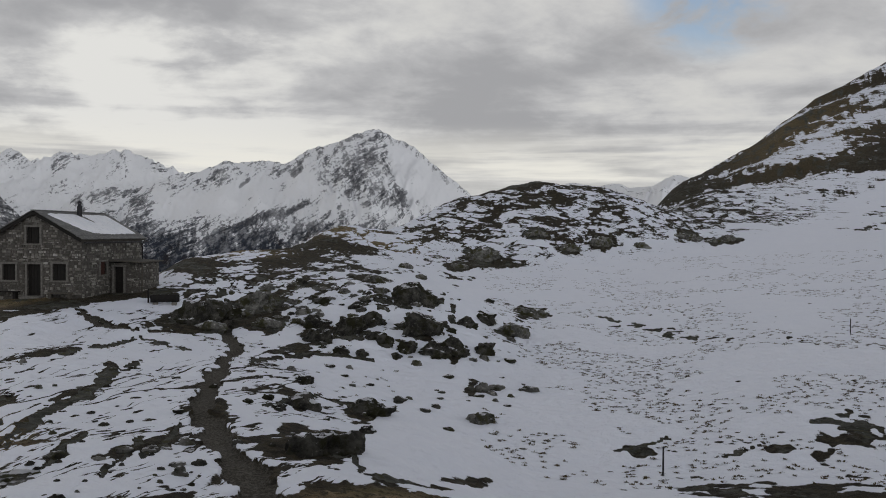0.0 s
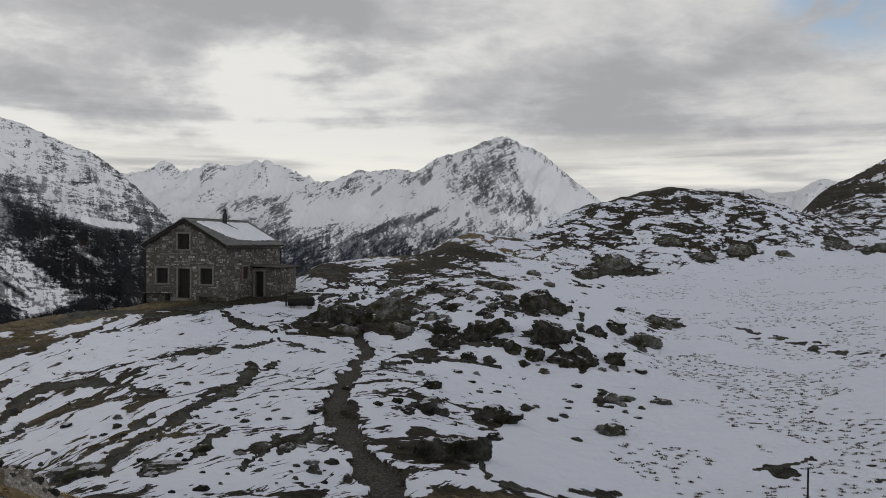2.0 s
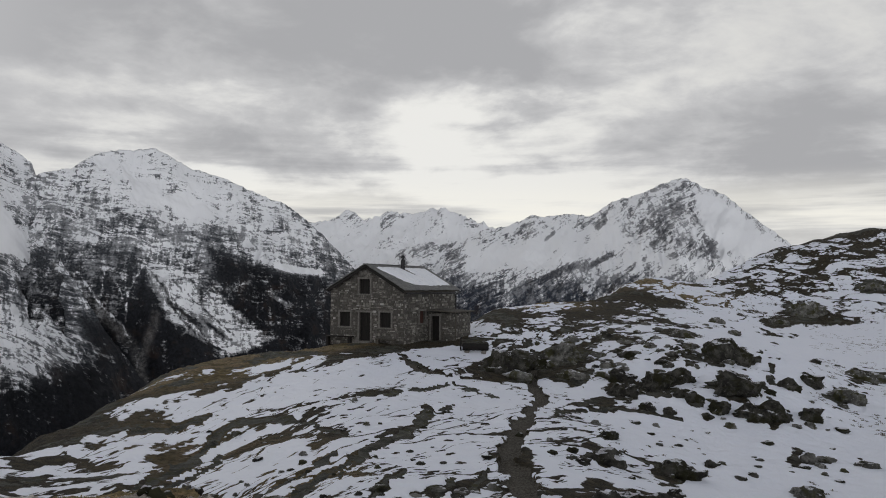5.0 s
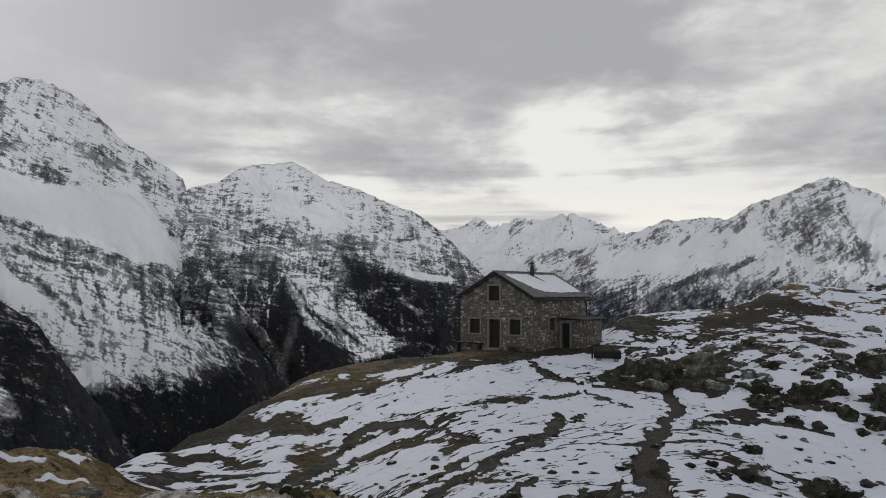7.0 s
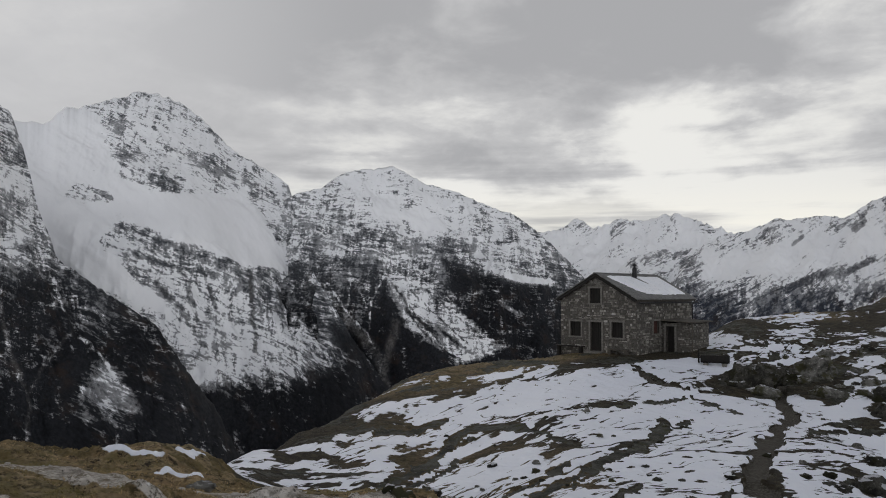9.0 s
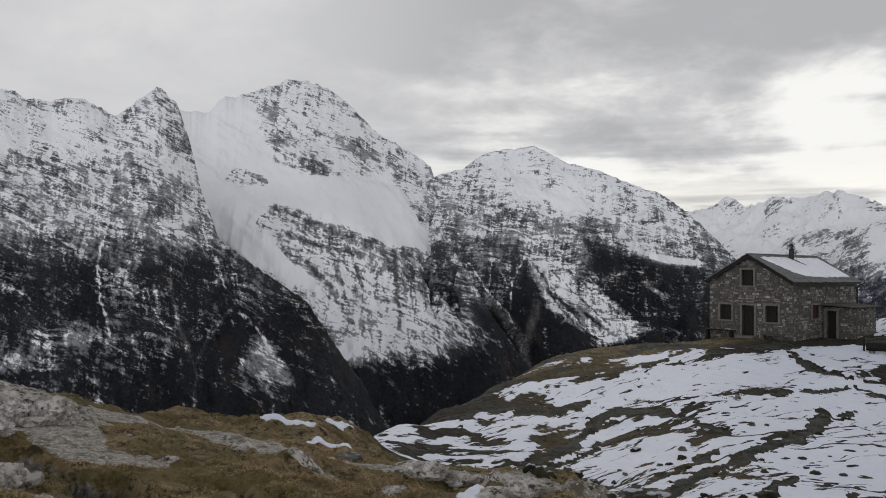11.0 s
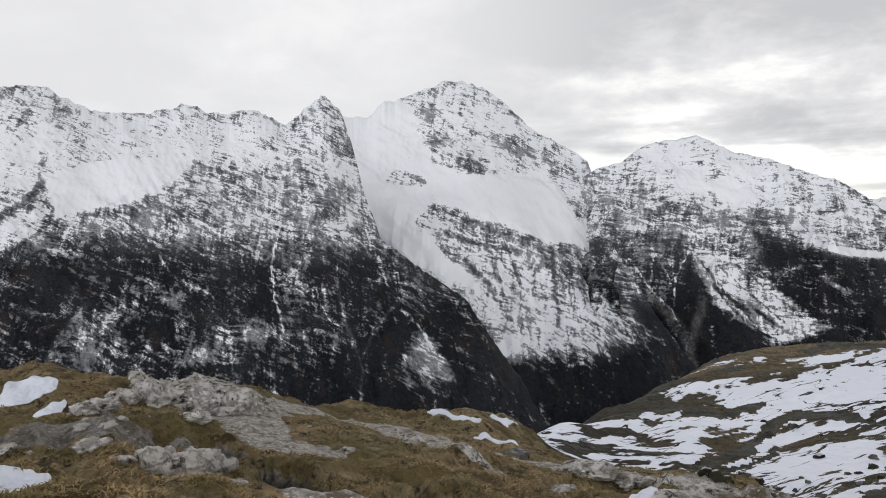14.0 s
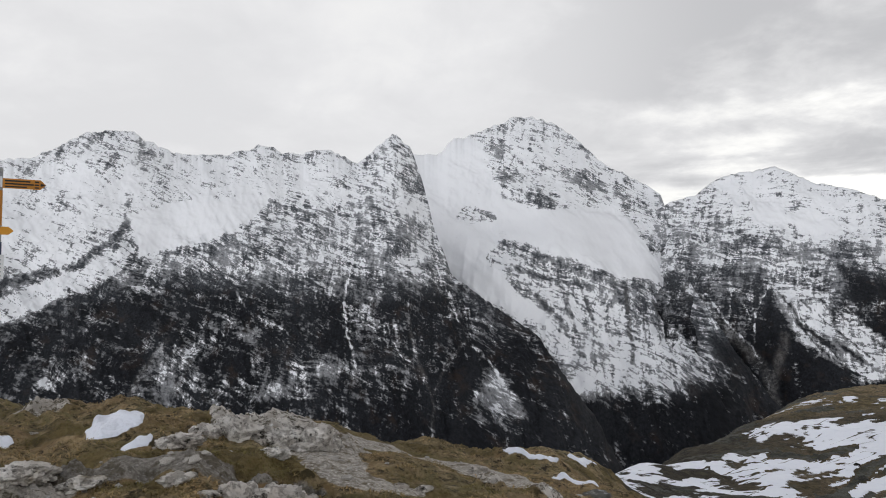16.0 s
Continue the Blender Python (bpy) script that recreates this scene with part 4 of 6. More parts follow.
WOODED_SPOTS = [(73.9, -4.7, 2.4, 0.9, 0, 0.28), (90.7, -4.6, 2.2, 0.9, -20, 0.22), (79.4, -2.2, 1.6, 0.9, 30, 0.16), (76, -6.3, 2.4, 0.7, 0, 0.2), (70.5, -1.5, 1.4, 1.6, 0, 0.14), (66.8, 8.2, 0.9, 0.8, 0, -0.12), (87, 9.6, 2.6, 0.8, 0, -0.12), (70.0, 8.0, 2.0, 1.0, 0, -0.08)]
massif("mountain_wooded", "steep mountainside with dark woods below snowy crags",
       [(118, 7.5), (108, 8.2), (100, 8.0), (94.2, 8.9), (92.2, 9.3), (90.6, 10.3), (89.3, 11.1), (86.8, 11.4), (85.2, 10.7), (83.5, 10.0), (80.1, 10.15), (78, 10.9), (75.5, 10.3), (73.3, 10.85), (71.1, 9.75), (70, 10.7), (68.5, 12.0), (67.2, 10.9), (66.3, 8.4, 2500), (65.5, 5.0, 2350), (64.2, 1.7, 2200), (61.0, -0.6, 2000), (58.2, -2.5, 1850), (55.9, -5.9, 1700), (54.2, -8.2, 1620), (52.2, -12, 1500), (50.5, -16, 1400)],
       2500, 1500, -340, ROCK, shape=1.1, seed=3.1, lean=-0.8, relief=0.27, dip=22, drawn=1.4, grain=0.7, jag=0.22, rows=240,
       snow=[(-14, 0.06), (-3, 0.14), (0, 0.24), (2, 0.34), (4, 0.46), (6, 0.58), (9, 0.66)], wood=[(-14, 1), (-3, 0.9), (1, 0.55), (4, 0.0)], zones=WOODED_ZONES, spots=WOODED_SPOTS,
       lines=[(0.08, 0.5, 0, [(71.4, 3.1), (72.0, 0.1), (71.8, -2.3), (71.1, -5.1)]), (0.13, 0.14, 0.6, [(67.5, -1.1), (66.7, -4.4), (65.7, -6.8), (65.7, -9.7)]), (0.09, 0.14, 0.6, [(63.0, -2.4), (64.7, -4.8), (65.7, -6.8)]),
              (0.07, 0.3, 0.2, [(69.2, -1.0), (68.2, -3.6), (66.5, -5.2)]), (0.09, 0.5, 0, [(64.5, 0.6), (63.8, -1.5)]), (0.2, 0.14, 0.8, [(83.9, -2.6), (85.6, -4.8), (86.8, -7.3)]), (0.08, 0.45, 0, [(79.5, 0.5), (78.6, -0.8), (76, -2.2)]),
              (0.24, -0.34, 0, [(86.6, 7.2), (86.7, 5.1), (88, 3.8), (89.6, 2.4), (94.1, 1.2)]), (0.10, 0.4, 0, [(77, 3.0), (74.5, 1.6), (73, 0.8)]), (0.12, 0.4, 0.2, [(62.6, -3.4), (61.2, -4.8), (60.6, -6.0)])])
GLACIER_ZONES = [
    (0.61, 0.0, 0.5, [(61.6, 11.6), (59.3, 13.4), (57.3, 13), (54, 10.4), (50.4, 7.9), (50.6, 6.9), (54.5, 6.9), (58, 6.6), (60.6, 8.4)]),
    (0.56, 0.0, 0.6, [(60.8, 4.4), (56.1, 3.0), (52.2, 1.4), (48.5, 1.0), (49.5, -1.2), (54, -0.6), (58, 0.4), (61, 2.6)]),
    (0.86, 0.55, 0.4, [(67.5, 11), (63.5, 12), (62.2, 11.4), (61.7, 9.5), (61.2, 7.6), (60.6, 4.8), (62, 3.0), (59.5, 0.7), (57.0, -2.0), (60.2, -0.9), (63, 0.6), (66.3, 3.5), (67.5, 8)]),
]
GLACIER_ZONES += [
    (1.05, 0.95, 0.22, [(61.9, 7.6), (58.5, 6.5), (55.7, 6.3), (53, 6.5), (51.4, 5.4), (50.3, 3.4), (49.4, 1.5), (50.6, 1.6), (52.2, 1.7), (56.1, 3.2), (60.2, 4.6)]),
    (0.54, 0.0, 0.5, [(52, 6.8), (49, 7.4), (47.2, 2), (46.6, 0), (49.2, 0.9), (50.0, 2.6), (51.0, 5.0)]),
    (0.4, 0.0, 0.4, [(53, 1.3), (48.3, 0.9), (46.8, -3.4), (50.5, -2.4), (52.5, -0.6)]),
    (0.56, 0.0, 0.8, [(56.5, -0.6), (53, -0.9), (50.5, -2.0), (46.9, -3.4), (46.2, -4.8), (48.5, -6.2), (54.5, -5.8), (57.5, -3)]),
]
GLACIER_ZONES += [
    (0.02, 0.0, 0.7, [(58, -6.8), (53, -6.6), (48.0, -6.4), (45.6, -5.2), (46.4, -2.4), (44.5, -3.0), (40, -9), (40, -15), (60, -15)]),
    (0.42, 0.0, 0.3, [(64.2, 5.9), (63.2, 6.8), (61.8, 6.6), (60.7, 5.8), (62.5, 5.5)]),
    (-0.5, 0.5, 0.3, [(54.9, -7.4), (53.5, -8.2), (52.9, -11.5), (55.9, -11.5)]),
]
GLACIER_SPOTS = [(57.7, 7.1, 1.2, 0.7, 0, -0.26), (54.1, 8.0, 1.5, 0.7, 40, -0.28), (61.0, 10.7, 0.8, 0.7, 0, -0.2), (56.3, 9.0, 1.4, 0.8, 30, -0.15), (60.2, 8.9, 0.8, 0.5, 0, -0.2), (52, 7.4, 1.2, 0.3, 30, -0.25), (55, -6.4, 1.2, 0.8, 0, 0.3), (51, -6.8, 2.0, 0.6, 0, 0.22)]
massif("mountain_glacier", "high snowy peak with a hanging snowfield",
       [(72, 9), (67.2, 10.5), (65.2, 10.4), (64.1, 11.6), (63.1, 11.7), (60.1, 12.85), (59.1, 13.1), (57.3, 12.7), (55.6, 11.75), (53.4, 9.6), (49.5, 7.45, 3300), (48.4, 4.0, 2900), (47.6, 1.0, 2600), (46, -1.5, 2350), (44.7, -3.7, 2150), (42.3, -6.9, 1950), (40, -10, 1800), (38, -13, 1700)],
       3300, 1800, -440, ROCK_MID, shape=1.05, seed=8.9, lean=-0.8, dip=28, drawn=1.4, grain=0.7, relief=0.25, jag=0.20,
       snow=[(-14, 0.05), (-8, 0.14), (-6, 0.44), (-2, 0.52), (2, 0.58), (9, 0.68)], wood=[(-14, 1), (-8, 0.9), (-6, 0.6), (-4, 0.2), (0, 0.0)], zones=GLACIER_ZONES, spots=GLACIER_SPOTS,
       lines=[(0.32, -0.3, 0, [(60.2, 4.1), (56.9, 2.7), (53.8, 1.6)]), (0.22, -0.3, 0.1, [(59.6, 2.3), (56.8, 1.3), (54.4, 0.9)]), (0.2, -0.3, 0.3, [(58.4, 0.6), (56.4, -1.7), (55, -4)]), (0.13, -0.45, 0.5, [(55.0, 0.7), (54.5, -0.6), (54.1, -1.9)]),
              (0.18, -0.4, 0.5, [(56.4, 1.0), (55.9, -0.8), (55.5, -2.2)]), (0.15, -0.4, 0.8, [(52, 1.2), (51.7, -2.4), (51.5, -4.4)]), (0.12, -0.25, 0.4, [(50.2, 0.6), (49.6, -2.2)])])
SCREE_ZONES = [
    (0.52, 0.0, 0.5, [(52, 6.4), (49, 6.6), (44.5, 5.6), (41.4, 3.8), (38, 3.6), (37.5, 2.4), (42, 1.6), (46, 2.2), (48.6, 1.4), (52, 3)]),
    (0.1, 0.0, 0.6, [(38.4, 2.2), (34, 0.6), (31, 0.4), (28, -0.8), (25, -3), (20, -8), (34, -9), (36, -4.6), (37.8, -0.8)]),
    (0.28, 0.0, 0.4, [(50, 1.6), (45, 2.4), (42.6, 1.6), (42.6, 0.6), (43.6, -2.4), (47, -3.4), (50, -3)]),
    (0.0, 0.0, 0.4, [(42.5, 0.4), (41.2, -2.8), (36, -5.4), (38, -10), (46, -10), (46.4, -4.2), (45.4, -2.6), (44.4, -3.2)]),
]
SCREE_ZONES += [
    (1.0, 0.9, 0.25, [(43.6, 5.6), (42.8, 6.6), (41.6, 6.2), (41.4, 5.0), (42.8, 4.9)]),
    (1.0, 0.85, 0.25, [(41.2, 5.4), (40.0, 5.9), (38.8, 5.2), (38.2, 4.4), (40.2, 4.3)]),
    (0.57, 0.0, 0.3, [(42.6, 1.2), (41.9, -0.4), (41.0, -2.6), (38.5, -4.4), (36.6, -5.4), (33.8, -4.2), (37.8, -0.9), (40.2, 0.8)]),
]
SCREE_SPOTS = [(34.6, 1.6, 1.6, 0.4, 15, 0.2), (32.2, 0.7, 1.6, 0.22, 8, 0.75), (33.2, -1.6, 0.8, 0.2, 30, 0.35), (39.6, -2.6, 1.6, 0.16, 38, -0.35), (37.6, -3.6, 1.4, 0.14, 36, -0.3), (38.6, 3.0, 2.2, 0.5, 0, -0.2), (43.8, 3.8, 2.0, 0.5, 0, -0.12)]
massif("mountain_scree", "snow-dusted mountain with gully, scree fan and dark woods",
       [(54, -14), (52.4, -4), (51, 4.5), (50.2, 6.0), (49.0, 6.6), (48, 6.9), (47.1, 7.1), (45.5, 8.3), (41.9, 8.8), (39.6, 7.55), (37.7, 7.1), (35.1, 6.05), (32.9, 5.2), (31.1, 3.8), (29.8, 2.5), (28.4, 1.0), (26, -1.2), (22, -5), (18, -9)],
       3100, 2100, -380, ROCK_SCREE, shape=1.0, seed=15.2, lean=-0.5, dip=10, grain=0.55, drawn=1.5, jag=0.13,
       snow=[(-14, 0.0), (-4, 0.08), (-1, 0.2), (1, 0.40), (3.5, 0.58), (6, 0.70), (8, 0.74)], wood=[(-14, 1), (-2, 0.95), (0.5, 0.5), (3, 0.0)], zones=SCREE_ZONES, spots=SCREE_SPOTS,
       lines=[(0.34, 0.04, 0.85, [(47.8, 0.8), (45.2, -2.3), (43.1, -4.5), (42.3, -6.9), (41.8, -9)]), (0.3, 0.04, 0.7, [(41.6, -2.4), (42.6, -6.0)]), (0.05, 0.5, 0, [(46.6, 0.4), (45.2, -1.6), (43.8, -3.2), (43.2, -4.3)]),
              (0.05, 0.5, 0, [(42.6, 0.9), (43.5, -1.1), (43.6, -3.0)]), (0.04, 0.4, 0, [(45, 0.4), (45.1, -1.2)]), (0.05, 0.5, 0, [(44.2, -0.2), (43.7, -1.6)]),
              (0.07, -0.4, 0.3, [(41.8, 0.2), (40.2, -2.0), (38.4, -3.9)]), (0.05, -0.4, 0.2, [(40.6, -0.2), (38.2, -2.4), (36.4, -4.0)]), (0.05, -0.3, 0.2, [(39.6, 0.0), (36.8, -2.4), (35.2, -3.6)]), (0.09, -0.4, 0.3, [(41.0, -1.4), (39.8, -3.0), (38.0, -4.6)])])
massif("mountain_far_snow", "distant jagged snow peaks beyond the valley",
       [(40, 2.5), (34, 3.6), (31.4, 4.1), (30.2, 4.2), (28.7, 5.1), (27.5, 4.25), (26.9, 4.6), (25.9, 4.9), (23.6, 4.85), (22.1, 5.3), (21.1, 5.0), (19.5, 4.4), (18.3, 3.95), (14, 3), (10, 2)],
       4500, 3300, -500, ROCK_HAZY, rows=120, jag=0.30, relief=0.42, rib=1.6, seed=22.0, dip=-25, grain=0.6, snow=[(-10, 0.5), (0, 0.76), (4, 0.84), (5, 0.78)], wood=[(-10, 0.5), (0, 0)], parts=(0.22, 0.3),
       spots=[(28.4, 4.3, 0.5, 0.6, 0, -0.2), (25.9, 4.2, 0.5, 0.8, 20, -0.3), (22.2, 4.5, 0.6, 0.6, 0, -0.2), (29.6, 3.0, 0.5, 0.5, 0, -0.15)])
PEAK_ZONES = [
    (0.50, 0.0, 0.4, [(5.2, 7.4), (7.6, 5.8), (9.2, 4.6), (8.3, 2.8), (5.4, 1.8), (2.8, 1.9), (3.9, 4.2), (4.2, 6.0)]),
    (0.84, 0.5, 0.3, [(4.2, 6.6), (2.5, 5.8), (-1.5, 2.6), (-1, 1.6), (1.5, 2.0), (2.6, 2.6), (3.6, 4.0)]),
    (0.78, 0.35, 0.4, [(16, 3.2), (12.5, 3.6), (9.7, 4.4), (9.0, 3.0), (11, 1.9), (14.5, 0.9), (19, 1.0), (22, 1.4), (19, 2.6)]),
    (0.55, 0.0, 0.3, [(25, 2.4), (22.6, 2.9), (20.4, 2.6), (20.2, 1.2), (22, 0.9), (25, 1.0)]),
]
PEAK_SPOTS = [(13.2, 0.9, 1.8, 0.3, -24, -0.5), (10.6, 1.6, 1.3, 0.22, -30, -0.4), (6.8, 3.2, 1.0, 0.4, -50, -0.25), (3.1, 2.5, 0.5, 0.9, 20, -0.3), (10.6, 4.2, 0.7, 0.3, -50, -0.4), (14.2, 3.3, 0.6, 0.2, -40, -0.4), (16.5, 3.2, 1.6, 0.5, -20, -0.2), (5.6, 5.2, 1.4, 0.4, -42, -0.18), (21.2, 1.9, 0.6, 0.5, 0, -0.2)]
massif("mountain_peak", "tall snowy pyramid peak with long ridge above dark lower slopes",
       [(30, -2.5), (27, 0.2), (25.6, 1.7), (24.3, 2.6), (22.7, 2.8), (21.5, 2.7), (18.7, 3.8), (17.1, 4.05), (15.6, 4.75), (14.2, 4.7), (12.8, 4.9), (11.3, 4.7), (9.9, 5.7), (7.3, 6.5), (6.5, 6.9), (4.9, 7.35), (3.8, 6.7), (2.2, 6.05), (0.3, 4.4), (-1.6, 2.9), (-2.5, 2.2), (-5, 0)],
       4000, 2300, -450, ROCK_HAZY, rows=200, jag=0.15, relief=0.42, rib=1.5, lean=0.6, seed=31.7, dip=-38, grain=0.85, drawn=2.0, parts=(0.34, 0.26),
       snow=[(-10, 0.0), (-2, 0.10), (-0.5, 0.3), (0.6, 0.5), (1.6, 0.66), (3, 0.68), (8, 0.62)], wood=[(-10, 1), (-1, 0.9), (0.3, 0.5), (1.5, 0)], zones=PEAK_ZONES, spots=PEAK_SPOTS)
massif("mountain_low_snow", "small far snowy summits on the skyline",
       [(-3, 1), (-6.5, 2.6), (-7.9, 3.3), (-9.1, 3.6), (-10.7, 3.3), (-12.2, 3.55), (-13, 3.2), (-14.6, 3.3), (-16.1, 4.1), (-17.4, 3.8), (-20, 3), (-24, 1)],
       4700, 4000, 40, ROCK_HAZY, rows=60, jag=0.08, relief=0.3, rib=2.5, seed=41.0, snow=[(-5, 0.75), (5, 0.8)], wood=[(-10, 0), (10, 0)])

# ---- mesh helpers ----


def part(name, bm, mat, parent=None, label="", m=None, bevel=0.0):
    """Links a bmesh as one mesh object, under a thing if one is given."""
    if bevel:
        bmesh.ops.bevel(bm, geom=bm.edges[:], offset=bevel, segments=1, affect="EDGES", clamp_overlap=True)
    bmesh.ops.recalc_face_normals(bm, faces=bm.faces)
    me = bpy.data.meshes.new(name)
    bm.to_mesh(me)
    bm.free()
    me.materials.append(mat)
    ob = new(name, me)
    if m is not None:
        ob.matrix_world = m
    ob.parent = parent
    return tagged(ob, label)


def add_box(bm, x0, x1, y0, y1, z0, z1, m=None):
    v = [bm.verts.new((x, y, z)) for x in (x0, x1) for y in (y0, y1) for z in (z0, z1)]
    for f in ((0, 1, 3, 2), (4, 6, 7, 5), (0, 4, 5, 1), (2, 3, 7, 6), (0, 2, 6, 4), (1, 5, 7, 3)):
        bm.faces.new([v[i] for i in f])
    if m is not None:
        bmesh.ops.transform(bm, matrix=m, verts=v)
    return v


def box(x0, x1, y0, y1, z0, z1):
    bm = bmesh.new()
    add_box(bm, x0, x1, y0, y1, z0, z1)
    return bm


def rod(a, b, r0, r1=None, sides=10):
    """A round bar from a to b."""
    bm = bmesh.new()
    a, b = Vector(a), Vector(b)
    m = Matrix.Translation((a + b) / 2) @ (b - a).to_track_quat("Z", "Y").to_matrix().to_4x4()
    bmesh.ops.create_cone(bm, cap_ends=True, segments=sides, radius1=r0, radius2=r0 if r1 is None else r1, depth=(b - a).length, matrix=m)
    return bm


def thing(name, label, category, m=None, group=""):
    e = new(name)
    e.empty_display_size = 0.2
    if m is not None:
        e.matrix_world = m
    return tagged(e, label, category, group)


# ---- materials of the built things ----


def masonry_material():
    m, n = material("rubble_stone")
    p = n.local()
    rnd = n.add("ShaderNodeNewGeometry").outputs["Random Per Island"]
    warm = n.mix(n.ramp(rnd, 0.2, 0.9), (0.098, 0.094, 0.087), (0.262, 0.25, 0.23))
    warm = n.mix(n.ramp(rnd, 0.84, 0.95), warm, (0.42, 0.405, 0.38))
    col = n.mix(n.ramp(n.noise(p, 7, 5, 0.65), 0.35, 0.7), n.mix(1.0, warm, (0.62, 0.6, 0.56), "MULTIPLY"), warm)
    col = n.mix(n.ramp(n.noise(p, 28, 3, 0.7), 0.55, 0.75), col, (0.07, 0.066, 0.058))
    n.surface(col, 0.9, n.bump(n.noise(p, 22, 5, 0.7), 0.6, 0.02), specular=0.2)
    return m


def plain_material(name, a, b, scale=6.0, rough=0.8, metal=0.0, stretch=(1, 1, 1), bump=0.3, specular=0.3):
    m, n = material(name)
    p = n.scaled(n.local(), stretch)
    f = n.noise(p, scale, 5, 0.62)
    g = n.noise(p, scale * 5.3, 3, 0.7)
    col = n.mix(n.ramp(f, 0.35, 0.68), a, b)
    col = n.mix(n.ramp(g, 0.55, 0.78), col, tuple(v * 0.55 for v in a))
    n.surface(col, rough, n.bump(n.math("ADD", f, g), bump, 0.02), metal, specular)
    return m


def boulder_material(name, light, dark, moss, snow_at, mossy=0.47, cracked=0.75):
    """Weathered stone, mossed, with snow lying on what faces up."""
    m, n = material(name)
    p = n.place()
    col = rock_color(n, p, 1.6, light, dark)
    col = n.mix(n.ramp(n.noise(p, 1.1, 5, 0.65), mossy, mossy + 0.13), col, moss)
    crack = n.ramp(n.noise(p, 4.2, 7, 0.8), 0.46, 0.36)
    col = n.mix(n.math("MULTIPLY", crack, cracked), col, tuple(v * 0.4 for v in dark))
    f = n.noise(p, 1.9, 5, 0.7)
    up = n.math("ADD", n.normal_z(), n.math("MULTIPLY", n.math("SUBTRACT", f, 0.5), 1.3))
    snow = n.ramp(up, snow_at, snow_at + 0.10)
    col = n.mix(snow, col, (0.80, 0.81, 0.85))
    n.surface(col, 0.88, n.bump(n.math("SUBTRACT", n.math("ADD", n.noise(p, 11, 6, 0.8), f), crack), 1.0, 0.16), specular=0.2)
    return m


STONE = masonry_material()
MORTAR = plain_material("mortar", (0.055, 0.05, 0.044), (0.11, 0.10, 0.09), 9, 0.95)
JAMB = plain_material("dressed_stone", (0.115, 0.108, 0.098), (0.185, 0.175, 0.158), 8, 0.85)
DARK_WOOD = plain_material("dark_wood", (0.006, 0.005, 0.0045), (0.015, 0.0125, 0.010), 5, 0.75, stretch=(6, 6, 0.7))
RED_WOOD = plain_material("red_brown_wood", (0.035, 0.014, 0.011), (0.06, 0.024, 0.018), 5, 0.75, stretch=(6, 6, 0.7))
GREY_WOOD = plain_material("weathered_wood", (0.05, 0.044, 0.036), (0.11, 0.10, 0.085), 6, 0.85, stretch=(1, 6, 6))
SLATE = plain_material("roof_slab", (0.11, 0.11, 0.107), (0.20, 0.198, 0.19), 4, 0.75)
METAL = plain_material("dark_metal", (0.02, 0.02, 0.022), (0.045, 0.044, 0.045), 7, 0.55, 0.6)
SNOW = plain_material("lying_snow", (0.80, 0.815, 0.86), (0.86, 0.865, 0.89), 1.2, 0.6, bump=0.15, specular=0.2)
for _n in [x for x in SNOW.node_tree.nodes if x.type == "BUMP"]:
    _n.inputs["Strength"].default_value = 0.1


# ---- the stone hut ----


def stone_courses(bm, length, tall, openings, rng, top=None, put=None, depth=0.05):
    """Rubble in uneven courses on the plane y = 0, facing -y; top(x) is the wall's upper edge; put moves the stones to their wall."""
    z = 0.0
    while z < tall:
        h = rng.uniform(0.07, 0.20)
        x = -rng.uniform(0, 0.2)
        while x < length:
            w = rng.choice((rng.uniform(0.10, 0.24), rng.uniform(0.16, 0.46)))
            x0, x1, z0, z1 = max(x, 0) + 0.012, min(x + w, length) - 0.012, z + 0.012, z + h - 0.008
            x += w
            lim = top(0.5 * (x0 + x1)) if top else tall
            z1 = min(z1, lim)
            if x1 - x0 < 0.07 or z1 - z0 < 0.05 or any(x1 > a + 0.02 and x0 < b - 0.02 and z1 > c + 0.02 and z0 < d - 0.02 for a, b, c, d in openings):
                continue
            out = depth * rng.uniform(0.4, 1.25)
            q = [rng.uniform(0, 0.02) for _ in range(8)]
            front = [(x0 + q[0] + 0.015, -out, z0 + q[1]), (x1 - q[2] - 0.015, -out, z0 + q[3]), (x1 - q[4] - 0.015, -out + q[0], z1 - q[5]), (x0 + q[6] + 0.015, -out + q[1], z1 - q[7])]
            back = [(x0, 0.03, z0), (x1, 0.03, z0), (x1, 0.03, z1), (x0, 0.03, z1)]
            f = [bm.verts.new(put @ Vector(v)) for v in front]
            b = [bm.verts.new(put @ Vector(v)) for v in back]
            bm.faces.new(f)
            for i in range(4):
                bm.faces.new((f[i], b[i], b[(i + 1) % 4], f[(i + 1) % 4]))
        z += h


